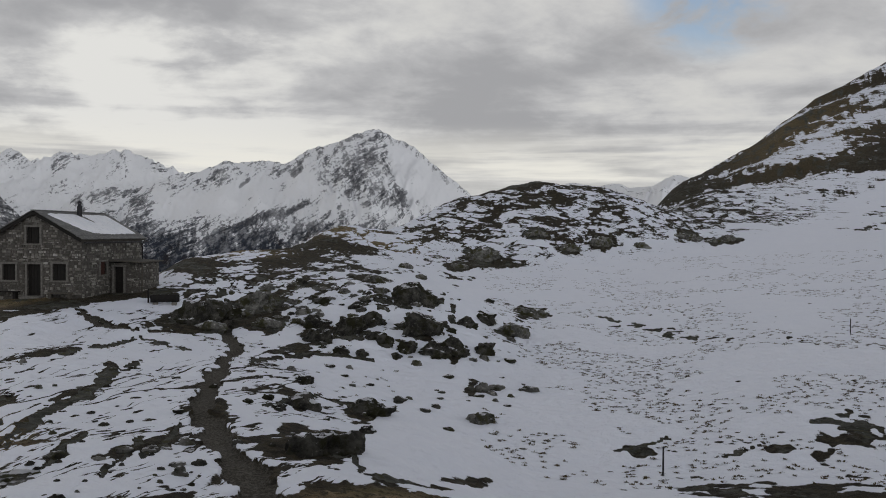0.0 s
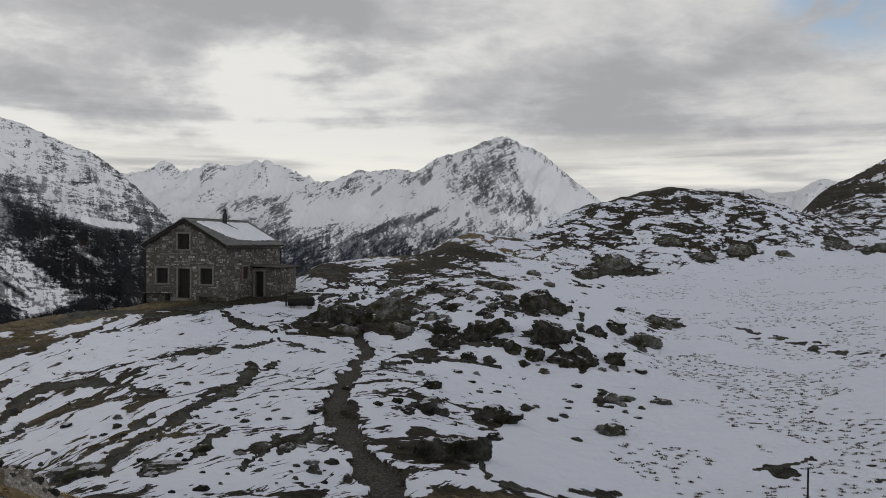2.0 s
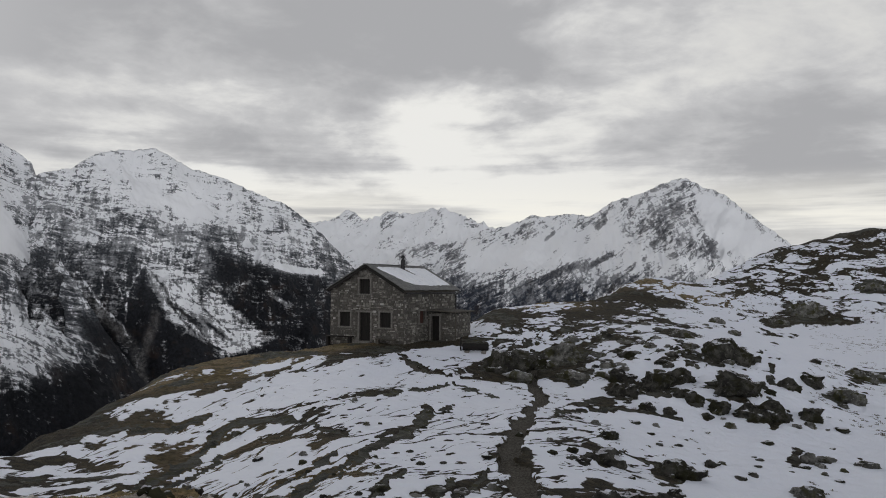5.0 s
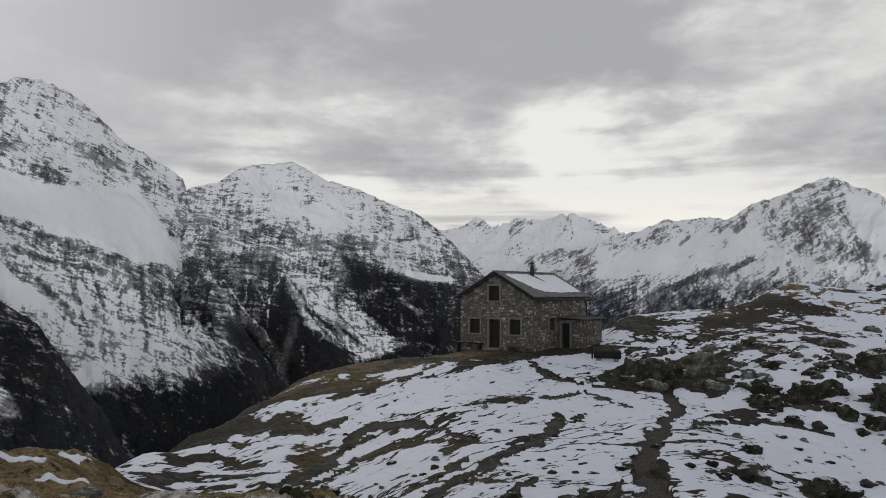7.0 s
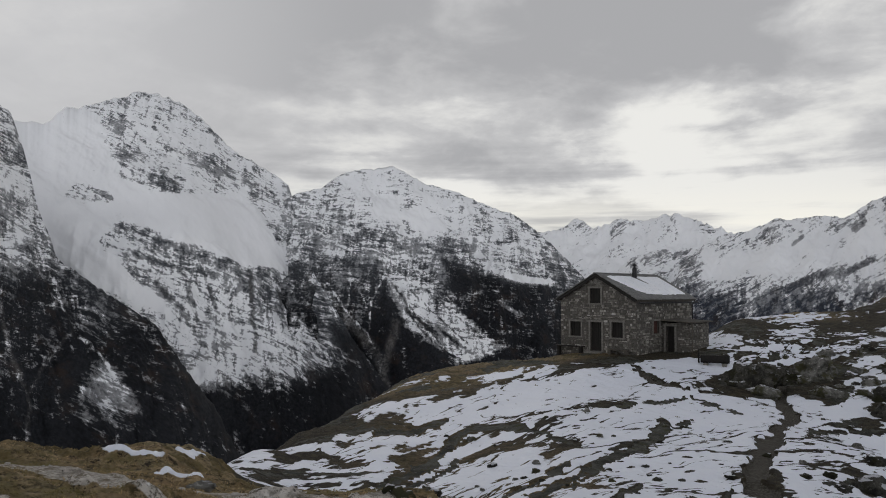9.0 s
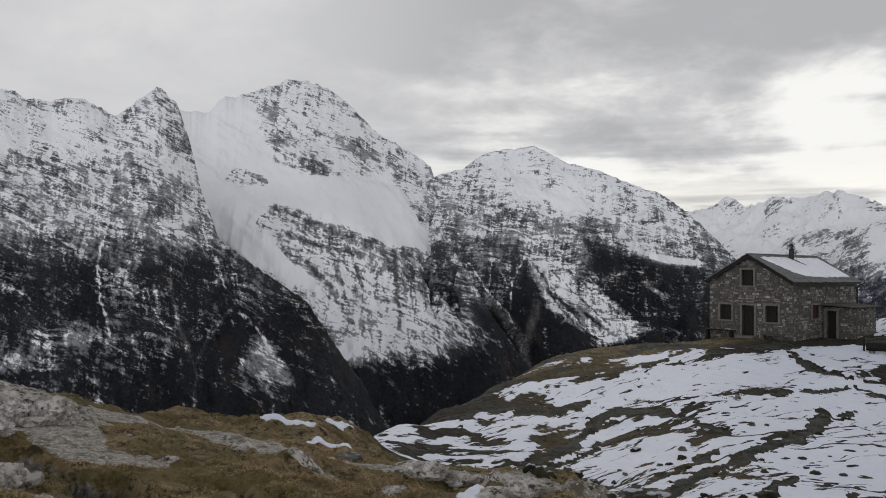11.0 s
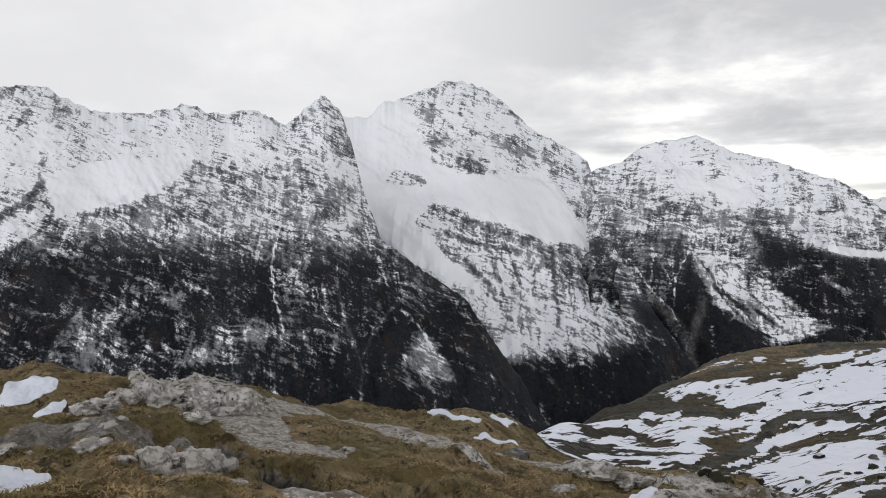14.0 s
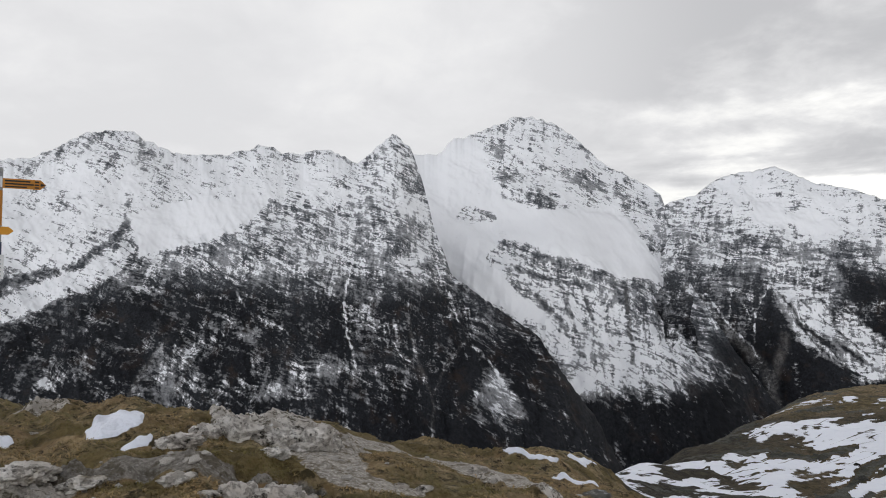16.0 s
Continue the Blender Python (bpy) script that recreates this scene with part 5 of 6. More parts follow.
def wall_with_openings(length, tall, thick, openings, put, gable=None):
    """A wall slab from z = 0, cut through by the openings (x0, x1, z0, z1); gable: (apex x, apex height)."""
    bm = bmesh.new()
    xs = sorted({0.0, length, *(v for o in openings for v in o[:2])})
    zs = sorted({0.0, tall, *(v for o in openings for v in o[2:] if v < tall)})
    for a, b in zip(xs, xs[1:]):
        for c, d in zip(zs, zs[1:]):
            if not any(a >= o[0] - 1e-6 and b <= o[1] + 1e-6 and c >= o[2] - 1e-6 and d <= o[3] + 1e-6 for o in openings):
                add_box(bm, a, b, 0, thick, c, d, put)
    if gable:
        ax, az = gable
        slope = lambda x: tall + (az - tall) * (1 - abs(x - ax) / ax)
        cut = sorted({0.0, ax, length, *(v for o in openings if o[3] > tall for v in o[:2])})
        for a, b in zip(cut, cut[1:]):
            lows = [tall]
            for o in openings:
                if o[3] > tall and a >= o[0] - 1e-6 and b <= o[1] + 1e-6:
                    lows = [o[3]]
            v = [bm.verts.new(put @ Vector(c)) for c in ((a, 0, lows[0]), (b, 0, lows[0]), (b, 0, max(slope(b), lows[0])), (a, 0, max(slope(a), lows[0])), (a, thick, lows[0]), (b, thick, lows[0]), (b, thick, max(slope(b), lows[0])), (a, thick, max(slope(a), lows[0])))]
            for f in ((0, 1, 2, 3), (7, 6, 5, 4), (0, 4, 5, 1), (1, 5, 6, 2), (2, 6, 7, 3), (3, 7, 4, 0)):
                bm.faces.new([v[i] for i in f])
        bmesh.ops.remove_doubles(bm, verts=bm.verts, dist=1e-5)
        bmesh.ops.dissolve_degenerate(bm, dist=1e-5, edges=bm.edges)
    return bm


def surround(a, b, c, d, w, put, sill=True):
    """Dressed stone round an opening, a little proud of the wall."""
    bm = bmesh.new()
    add_box(bm, a - w, a, -0.075, 0.12, c, d, put)
    add_box(bm, b, b + w, -0.075, 0.12, c, d, put)
    add_box(bm, a - w - 0.04, b + w + 0.04, -0.08, 0.12, d + 0.003, d + w, put)
    if sill:
        add_box(bm, a - w - 0.05, b + w + 0.05, -0.11, 0.12, c - w * 0.8, c - 0.003, put)
    return bm


def boarded(a, b, c, d, y, put, boards=4):
    """Upright boards that fill an opening."""
    bm = bmesh.new()
    w = (b - a) / boards
    for k in range(boards):
        add_box(bm, a + k * w + 0.006, a + (k + 1) * w - 0.006, y + 0.008 * (k % 2), y + 0.05, c, d, put)
    return bm


HUT_AT = pose(-25.34, 49.28, -2.60, 0, 0, -3.44)
HUT_W, HUT_L, EAVE, APEX = 5.9, 8.4, 3.62, 5.40


def build_hut():
    rng = random.Random(4)
    hut = thing("mountain_hut", "rubble stone alpine hut with snow-dusted slab roof and dark closed shutters", "hut", HUT_AT)
    half = HUT_W / 2
    front = Matrix.Translation((-half, 0, -0.25))
    side = Matrix.Translation((half, 0, -0.25)) @ Matrix.Rotation(radians(90), 4, "Z")
    back = Matrix.Translation((half, HUT_L, -0.25)) @ Matrix.Rotation(radians(180), 4, "Z")
    left = Matrix.Translation((-half, HUT_L, -0.25)) @ Matrix.Rotation(radians(-90), 4, "Z")
    up = 0.25
    opens = {"attic": (-0.57, 0.28, 3.34, 4.36), "door": (-0.54, 0.34, 0.10, 2.05), "west": (-2.14, -1.29, 1.05, 2.05), "east": (1.10, 1.96, 1.05, 2.08)}
    o = {k: (a + half, b + half, c + up, d + up) for k, (a, b, c, d) in opens.items()}
    tall, apex = EAVE + up, APEX + up - 0.12
    gable = lambda x: tall + (apex - tall) * (1 - abs(x - half) / half) - 0.03
    wide = [(a - 0.13, b + 0.13, c - (0.0 if k == "door" else 0.12), d + 0.13) for k, (a, b, c, d) in o.items()]

    def wall(name, length, put, openings, skip, top=None, peak=None, thick=0.5):
        w = part(name, wall_with_openings(length, tall, thick, openings, put, peak), MORTAR, hut, "rubble masonry wall of grey-brown stones")
        bm = bmesh.new()
        stone_courses(bm, length, peak[1] if peak else tall, skip, rng, top, put)
        tagged(part("stone_facing", bm, STONE, w), kind="stuff")
        return w

    wf = wall("gable_wall", HUT_W, front, list(o.values()), wide, gable, (half, apex))
    so = (2.25, 3.15, 1.29 + up, 2.15 + up)
    ws = part("side_wall", wall_with_openings(HUT_L - 1.0, tall, 0.5, [(so[0] - 0.5, so[1] - 0.5, so[2], so[3])], side @ Matrix.Translation((0.5, 0, 0))), MORTAR, hut, "rubble masonry side wall of grey-brown stones")
    bm = bmesh.new()
    stone_courses(bm, HUT_L, tall, [(so[0] - 0.13, so[1] + 0.13, so[2] - 0.12, so[3] + 0.13)], rng, None, side)
    tagged(part("stone_facing", bm, STONE, ws), kind="stuff")
    wb = wall("gable_wall", HUT_W, back, [], [], gable, (half, apex))
    wl = part("side_wall", wall_with_openings(HUT_L - 1.0, tall, 0.5, [], left @ Matrix.Translation((0.5, 0, 0))), MORTAR, hut)
    bm = bmesh.new()
    stone_courses(bm, HUT_L, tall, [], rng, None, left)
    tagged(part("stone_facing", bm, STONE, wl), kind="stuff")
    for k, (a, b, c, d) in o.items():
        if k == "door":
            leaf = part("door", boarded(a, b, c - 0.1, d, 0.16, front, 5), DARK_WOOD, hut, "dark closed plank door")
            part("door_frame", surround(a, b, c - 0.1, d, 0.12, front, False), JAMB, leaf, "pale dressed stone surround")
            part("door_handle", rod(front @ Vector((b - 0.1, 0.12, c + 0.95)), front @ Vector((b - 0.1, 0.12, c + 1.1)), 0.012), METAL, leaf)
        else:
            sh = part("shutter", boarded(a, b, c, d, 0.14, front, 4), DARK_WOOD, hut, "dark closed wooden shutter")
            part("window_frame", surround(a, b, c, d, 0.12, front), JAMB, sh, "pale dressed stone surround")
    sh = part("shutter", boarded(*so, 0.12, side, 4), RED_WOOD, hut, "red-brown closed wooden shutter")
    part("window_frame", surround(*so, 0.11, side), JAMB, sh)
    # a pale keystone in the gable, beam ends under the verge
    bm = bmesh.new()
    for dx, dz in ((-0.3, 0.0), (0.0, 0.05), (0.22, -0.02), (-0.08, 0.2), (0.08, -0.15)):
        add_box(bm, half - 0.05 + dx - 0.12, half - 0.05 + dx + 0.12, -0.085, 0, apex - 0.62 + dz, apex - 0.47 + dz, front)
    part("keystone", bm, JAMB, hut, "pale stones set in the gable", bevel=0.015)
    # roof: two slabs with rows of stone plates
    run, rise = half + 0.20, (APEX - EAVE - 0.12) * (half + 0.20) / half
    for sgn in (1, -1):
        tilt = math.atan2(rise, run)
        slope = Matrix.Translation((0, 0, APEX)) @ (Matrix.Identity(4) if sgn > 0 else Matrix.Rotation(math.pi, 4, "Z") @ Matrix.Translation((0, -HUT_L, 0))) @ Matrix.Rotation(tilt, 4, "Y")
        long = math.hypot(run, rise)
        deck = part("roof_deck", box(0.02, long - 0.04, -0.28, HUT_L + 0.28, -0.10, -0.02), DARK_WOOD, hut, "dark boarded roof slope")
        deck.data.transform(slope)
        bm = bmesh.new()
        rows = 8
        for i in range(rows):
            y = -0.34 - rng.uniform(0, 0.2)
            while y < HUT_L + 0.34:
                w = rng.uniform(0.35, 0.7)
                y0, y1 = max(y, -0.34), min(y + w - 0.01, HUT_L + 0.34)
                y += w
                if y1 - y0 < 0.1:
                    continue
                lift = 0.02 * rng.random()
                a0, a1 = i * long / rows - 0.02, (i + 1) * long / rows + 0.06 + rng.uniform(-0.02, 0.03)
                v = add_box(bm, a0, a1, y0, y1, -0.015 + lift, 0.02 + lift)
                bmesh.ops.rotate(bm, verts=v, cent=(a0, 0, 0), matrix=Matrix.Rotation(-0.05, 3, "Y"))
        bmesh.ops.transform(bm, matrix=slope, verts=bm.verts)
        tagged(part("roof_plate_field", bm, SLATE, deck, "grey stone roof plates"), kind="stuff")
        for yy in (-0.30, HUT_L + 0.26):
            part("verge_board", box(0.03, long, yy, yy + 0.045, -0.22, -0.03), DARK_WOOD, hut).data.transform(slope)
        part("rafter_end", box(0.5, 0.66, -0.28, 0.1, -0.24, -0.10), DARK_WOOD, hut).data.transform(slope)
        part("rafter_end", box(long - 1.2, long - 1.04, -0.28, 0.1, -0.24, -0.10), DARK_WOOD, hut).data.transform(slope)
        part("fascia", box(long - 0.05, long - 0.005, -0.3, HUT_L + 0.3, -0.17, -0.025), GREY_WOOD, hut).data.transform(slope)
        if sgn > 0:
            roof_slope = slope
    part("ridge_cap", box(-0.16, 0.16, -0.34, HUT_L + 0.34, APEX - 0.02, APEX + 0.045), SLATE, hut, "grey stone ridge", bevel=0.02)
    # downpipe at the far corner
    pipe = part("downpipe", rod((half + 0.12, HUT_L - 0.15, 1.9), (half + 0.12, HUT_L - 0.15, EAVE - 0.35), 0.05), METAL, hut, "dark metal downpipe")
    part("elbow", rod((half + 0.12, HUT_L - 0.15, EAVE - 0.36), (half + 0.36, HUT_L + 0.1, EAVE - 0.12), 0.05), METAL, pipe)
    part("gutter", rod((half + 0.34, -0.3, EAVE - 0.20), (half + 0.34, HUT_L + 0.3, EAVE - 0.23), 0.05), METAL, hut, "dark metal gutter")
    # chimney
    cy, cx = 3.9, 0.72
    cz = APEX - cx * rise / run
    chim = part("chimney_pipe", rod((cx, cy, cz - 0.1), (cx, cy, cz + 0.82), 0.17, 0.16, 14), METAL, hut, "dark metal stove pipe")
    part("cowl", rod((cx, cy, cz + 0.82), (cx, cy, cz + 0.95), 0.10, 0.09, 12), METAL, chim)
    part("cap", rod((cx, cy, cz + 0.96), (cx, cy, cz + 1.16), 0.20, 0.06, 12), METAL, chim)
    # lean-to with its own door
    ax0, ax1, ay0, ay1, ah = half + 0.06, 5.0, 3.55, 6.6, 2.02
    af = Matrix.Translation((ax0, ay0, -0.25))
    dr = (0.28, 0.92, 0.22, 1.78 + up)
    wa = part("lean_to_wall", wall_with_openings(ax1 - ax0, ah + up, 0.4, [dr], af), MORTAR, hut, "rubble masonry lean-to wall")
    bm = bmesh.new()
    stone_courses(bm, ax1 - ax0, ah + up, [(dr[0] - 0.12, dr[1] + 0.12, 0.2, dr[3] + 0.12)], rng, None, af)
    tagged(part("stone_facing", bm, STONE, wa), kind="stuff")
    asd = Matrix.Translation((ax1, ay0, -0.25)) @ Matrix.Rotation(radians(90), 4, "Z")
    wc = part("lean_to_wall", wall_with_openings(ay1 - ay0 - 0.4, ah + up, 0.4, [], asd @ Matrix.Translation((0.4, 0, 0))), MORTAR, hut)
    bm = bmesh.new()
    stone_courses(bm, ay1 - ay0, ah + up, [], rng, None, asd)
    tagged(part("stone_facing", bm, STONE, wc), kind="stuff")
    part("lean_to_wall", box(ax0, ax1 - 0.4, ay1 - 0.4, ay1, -0.25, ah), MORTAR, hut)
    leaf = part("door", boarded(*dr, 0.2, af, 3), DARK_WOOD, hut, "dark narrow plank door")
    part("door_frame", surround(*dr, 0.13, af, False), JAMB, leaf, "dressed stone surround")
    lid = bmesh.new()
    add_box(lid, 0, ax1 - ax0 + 0.3, ay0 - 0.35, ay1 + 0.1, 0, 0.09)
    bmesh.ops.transform(lid, matrix=Matrix.Translation((ax0, 0, ah + 0.13)) @ Matrix.Rotation(radians(2.6), 4, "Y"), verts=lid.verts)
    part("lean_to_roof", lid, GREY_WOOD, hut, "flat grey lean-to roof", bevel=0.012)
    part("lean_to_post", rod((ax1 + 0.22, ay0 - 0.1, -0.3), (ax1 + 0.22, ay0 - 0.1, ah), 0.05), GREY_WOOD, hut)
    # step in front of the door
    part("door_step", box(-0.75, 0.55, -0.55, -0.09, -0.35, 0.08), JAMB, hut, "flat stone doorstep", bevel=0.03)
    return hut, roof_slope, math.hypot(run, rise)


HUT, ROOF_SLOPE, ROOF_LONG = build_hut()


def roof_snow():
    """Snow lying on the sunny slope, clear of the roof's edges and the stove pipe."""
    bm = bmesh.new()
    nx, ny = 44, 120
    us, vs = np.linspace(0.2, ROOF_LONG - 0.15, nx), np.linspace(0.3, HUT_L - 0.1, ny)
    U, V = np.meshgrid(us, vs, indexing="ij")
    # the lower edge sags towards the front; a wedge below the pipe stays bare
    hi = 0.42 + 0.10 * fbm(V * 1.1, V * 0 + 3, 3)
    lo = np.interp(V, [0.3, 0.7, 1.5, 2.4, 5, 8.3], [0.6, 1.2, 2.5, 3.0, 3.1, 3.05]) + 0.12 * fbm(V * 1.4, V * 0 + 8, 3)
    d = np.minimum(np.minimum(U - hi, lo - U), np.minimum(V - 0.5, HUT_L - 0.35 - V + 0.0 * U))
    wedge = np.hypot((V - 4.3 - 0.55 * (U - 0.9)) * 1.7, U - 0.95) - 0.62
    d = np.minimum(d, wedge)
    t = 0.11 * np.sqrt(np.clip(d, 0, 0.3) / 0.3) + 0.02 * fbm(U * 2, V * 2, 3)
    grid = {}
    for i in range(nx):
        for j in range(ny):
            if d[i, j] > 0:
                grid[i, j] = bm.verts.new((us[i], vs[j], 0.035 + max(float(t[i, j]), 0.004)))
    for i in range(nx - 1):
        for j in range(ny - 1):
            q = [grid.get(k) for k in ((i, j), (i + 1, j), (i + 1, j + 1), (i, j + 1))]
            if all(q):
                bm.faces.new(q)
    rim = [e for e in bm.edges if e.is_boundary]
    new_v = [g for g in bmesh.ops.extrude_edge_only(bm, edges=rim)["geom"] if isinstance(g, bmesh.types.BMVert)]
    for v in new_v:
        v.co.z = 0.0
    bmesh.ops.transform(bm, matrix=HUT_AT @ ROOF_SLOPE, verts=bm.verts)
    for f in bm.faces:
        f.smooth = True
    return tagged(part("roof_snow", bm, SNOW), "white snow patch lying on the hut's roof slope", "snow", kind="stuff")


roof_snow()


def bench(x0, x1, y, top, label, mat):
    b = thing("bench", label, "bench", HUT_AT @ pose((x0 + x1) / 2, y, 0), "benches at the hut")
    h = (x1 - x0) / 2
    part("seat", box(-h, h, -0.2, 0.2, top - 0.07, top), mat, b, bevel=0.012)
    for s in (-0.8, 0.8):
        part("leg", box(h * s - 0.09, h * s + 0.09, -0.16, 0.16, -0.35, top - 0.073), mat, b, bevel=0.02)
    return b


bench(-3.05, -0.85, -0.42, 0.40, "long dark wooden bench against the hut wall", DARK_WOOD)
bench(1.05, 2.55, -0.42, 0.33, "low weathered wooden bench against the hut wall", GREY_WOOD)

# ---- boulders ----
DARK_ROCK = boulder_material("dark_boulder", (0.11, 0.105, 0.09), (0.022, 0.021, 0.018), (0.030, 0.029, 0.013), 0.93)
GREY_ROCK = boulder_material("grey_boulder", (0.27, 0.265, 0.245), (0.08, 0.078, 0.07), (0.07, 0.068, 0.035), 0.95)


def pale_rock_material():
    """Whitish lichened stone, pitted and knobbly."""
    m, n = material("pale_lichened_rock")
    p = n.place()
    col = n.mix(n.ramp(n.noise(p, 3.0, 5, 0.6), 0.35, 0.65), (0.72, 0.66, 0.595), (0.93, 0.885, 0.83))
    col = n.mix(n.ramp(n.noise(p, 1.3, 5, 0.7), 0.58, 0.68), col, (0.36, 0.31, 0.23))
    crust = n.ramp(n.noise(p, 11.0, 6, 0.72), 0.50, 0.57)
    col = n.mix(n.math("MULTIPLY", crust, 0.6), col, (0.30, 0.26, 0.215))
    pits = n.ramp(n.noise(p, 7.0, 7, 0.78), 0.45, 0.37)
    col = n.mix(pits, col, (0.10, 0.088, 0.07))
    knobs = n.math("ADD", n.noise(p, 5.0, 6, 0.7), n.noise(p, 19, 5, 0.8))
    n.surface(col, 0.9, n.bump(n.math("SUBTRACT", knobs, n.math("ADD", pits, crust)), 0.9, 0.06), specular=0.15)
    return m


PALE = pale_rock_material()
CHIP = plain_material("weathered_chip", (0.30, 0.28, 0.25), (0.52, 0.49, 0.45), 9, 0.9)


def boulder_mesh(seed, mat, level=4, blocky=0.5, bumpy=0.22, gnarled=0.0):
    rng = random.Random(seed)
    bm = bmesh.new()
    bmesh.ops.create_icosphere(bm, subdivisions=level, radius=1.0)
    planes = []
    for _ in range(9):
        d = Vector((rng.gauss(0, 1), rng.gauss(0, 1), rng.gauss(0, 0.8))).normalized()
        planes.append((d, rng.uniform(0.62, 0.95)))
    off = Vector((rng.uniform(0, 50), rng.uniform(0, 50), rng.uniform(0, 50)))
    for v in bm.verts:
        p = v.co.copy()
        for d, h in planes:
            over = p.dot(d) - h
            if over > 0:
                p -= d * over * (0.5 + 0.5 * blocky)
        k = 1 + bumpy * noise.fractal(p * 1.3 + off, 0.8, 2.1, 6) + 0.5 * bumpy * abs(noise.noise(p * 3.1 + off)) - 0.35 * bumpy * abs(noise.noise(p * 6.3 + off)) - 0.2 * bumpy * abs(noise.noise(p * 13 + off))
        if gnarled:
            k -= gnarled * (0.5 * abs(noise.noise(p * 4.3 - off)) + 0.32 * abs(noise.noise(p * 9.1 - off)) + 0.2 * abs(noise.noise(p * 18.7 - off)))
        v.co = p * k
    me = bpy.data.meshes.new("boulder")
    bm.to_mesh(me)
    bm.free()
    me.polygons.foreach_set("use_smooth", np.ones(len(me.polygons), bool))
    me.materials.append(mat)
    return me


DARK_SHAPES = [boulder_mesh(10 + k, DARK_ROCK, 4, 0.8, 0.42) for k in range(7)]
GREY_SHAPES = [boulder_mesh(30 + k, GREY_ROCK, 4, 0.9, 0.36) for k in range(5)]
PALE_SHAPES = [boulder_mesh(50 + k, PALE, 5, 0.3, 0.30, 0.42) for k in range(6)]

CHIP_SHAPES = [boulder_mesh(95 + k, CHIP, 3, 1.0, 0.55) for k in range(4)]


def boulder(rng, shapes, az, el, wide, label, group, tall=0.5, sink=0.35, name="boulder", deep=0.8):
    """A rock that meets the ground where the sight line does; wide: its width in degrees as seen from the lookout."""
    p = spot(az, el)
    w = radians(wide) * math.hypot(p.x, p.y) * 0.5
    ob = new(name, rng.choice(shapes))
    h = w * tall * rng.uniform(0.8, 1.2)
    q = p + Vector((p.x, p.y, 0)).normalized() * w * deep * 0.7
    z = min(height(q.x, q.y), p.z + h * 0.5)
    ob.matrix_world = Matrix.Translation((q.x, q.y, z + h * (0.5 - sink))) @ Matrix.Rotation(radians(az + rng.uniform(-25, 25)), 4, "Z") @ Matrix.Diagonal((w, w * deep, h, 1))
    return tagged(ob, label, "rock", group)


PEBBLE_SHAPES = [boulder_mesh(80 + k, (DARK_ROCK, GREY_ROCK)[k % 2], 3, 0.8, 0.38) for k in range(8)]


def build_boulders():
    rng = random.Random(12)
    for _ in range(85):
        a, e = rng.uniform(11, 42), -8.0 - 9.5 * rng.random() ** 0.75
        boulder(rng, PEBBLE_SHAPES, a, e, rng.uniform(0.25, 0.55) + 0.9 * rng.random() ** 3, "small dark stone showing through the snow", "stones on the slope", 0.72, 0.40)
    for _ in range(70):
        boulder(rng, PEBBLE_SHAPES, rng.uniform(-5, 11), rng.uniform(-13.5, -4.6), rng.uniform(0.3, 0.9), "small dark stone showing through the snow", "stones on the mound", 0.55, 0.42)
    for _ in range(55):
        boulder(rng, GREY_SHAPES, rng.uniform(1, 15), rng.uniform(-6.8, -2.6), rng.uniform(0.35, 0.7) + 0.7 * rng.random() ** 3, "grey weathered stone poking through thin snow", "grey stones behind the mound", 0.6, 0.42)
    for a, e, w in MOUND:
        boulder(rng, DARK_SHAPES, a, e, w * 1.15, "dark mossy boulder half buried in snow", "boulders on the mound", 0.66, 0.48)
    for a, e, w in OUTCROP:
        boulder(rng, GREY_SHAPES, a, e, w, "grey lichened rock standing out of the snow", "grey rocks on the mound", 0.62, 0.45)
    for a, e, w in PATHSIDE:
        boulder(rng, DARK_SHAPES if a < 13 else GREY_SHAPES, a, e, w, "flat mossy rock beside the trodden footpath", "rocks beside the path", 0.62 if a < 13 else 0.42, 0.45)
    for a, e, w in KNOLL:
        boulder(rng, GREY_SHAPES, a, e, w, "snow-dusted grey crag at the foot of the knoll", "crags of the knoll", 0.5, 0.5, deep=0.6)


build_boulders()

# ---- posts, signpost, trough ----


def stake(az, el, tall):
    p = spot(az, el)
    s = thing("marker_post", "thin dark metal marker post standing in snow", "post", pose(p.x, p.y, p.z), "marker posts")
    part("pole", rod((0, 0, -0.3), (0, 0, tall), 0.03, 0.028), METAL, s)
    part("cap", rod((0, 0, tall), (0, 0, tall + 0.02), 0.034, 0.02), METAL, s)
    return s


stake(-15.7, -16.44, 0.9)
stake(-27.2, -6.32, 0.9)

YELLOW = plain_material("yellow_enamel", (0.60, 0.27, 0.02), (0.68, 0.32, 0.03), 3, 0.45, bump=0.05)
ORANGE = plain_material("amber_enamel", (0.42, 0.17, 0.015), (0.48, 0.20, 0.02), 3, 0.45, bump=0.05)
INK = plain_material("black_paint", (0.02, 0.018, 0.015), (0.035, 0.03, 0.025), 5, 0.6, bump=0.05)
WHITE = plain_material("white_enamel", (0.62, 0.63, 0.63), (0.72, 0.73, 0.72), 3, 0.5, bump=0.05)
BLUE = plain_material("blue_enamel", (0.03, 0.05, 0.09), (0.045, 0.07, 0.12), 3, 0.5, bump=0.05)
STEEL = plain_material("galvanised_steel", (0.25, 0.25, 0.25), (0.36, 0.36, 0.35), 9, 0.5, 0.7, bump=0.1)


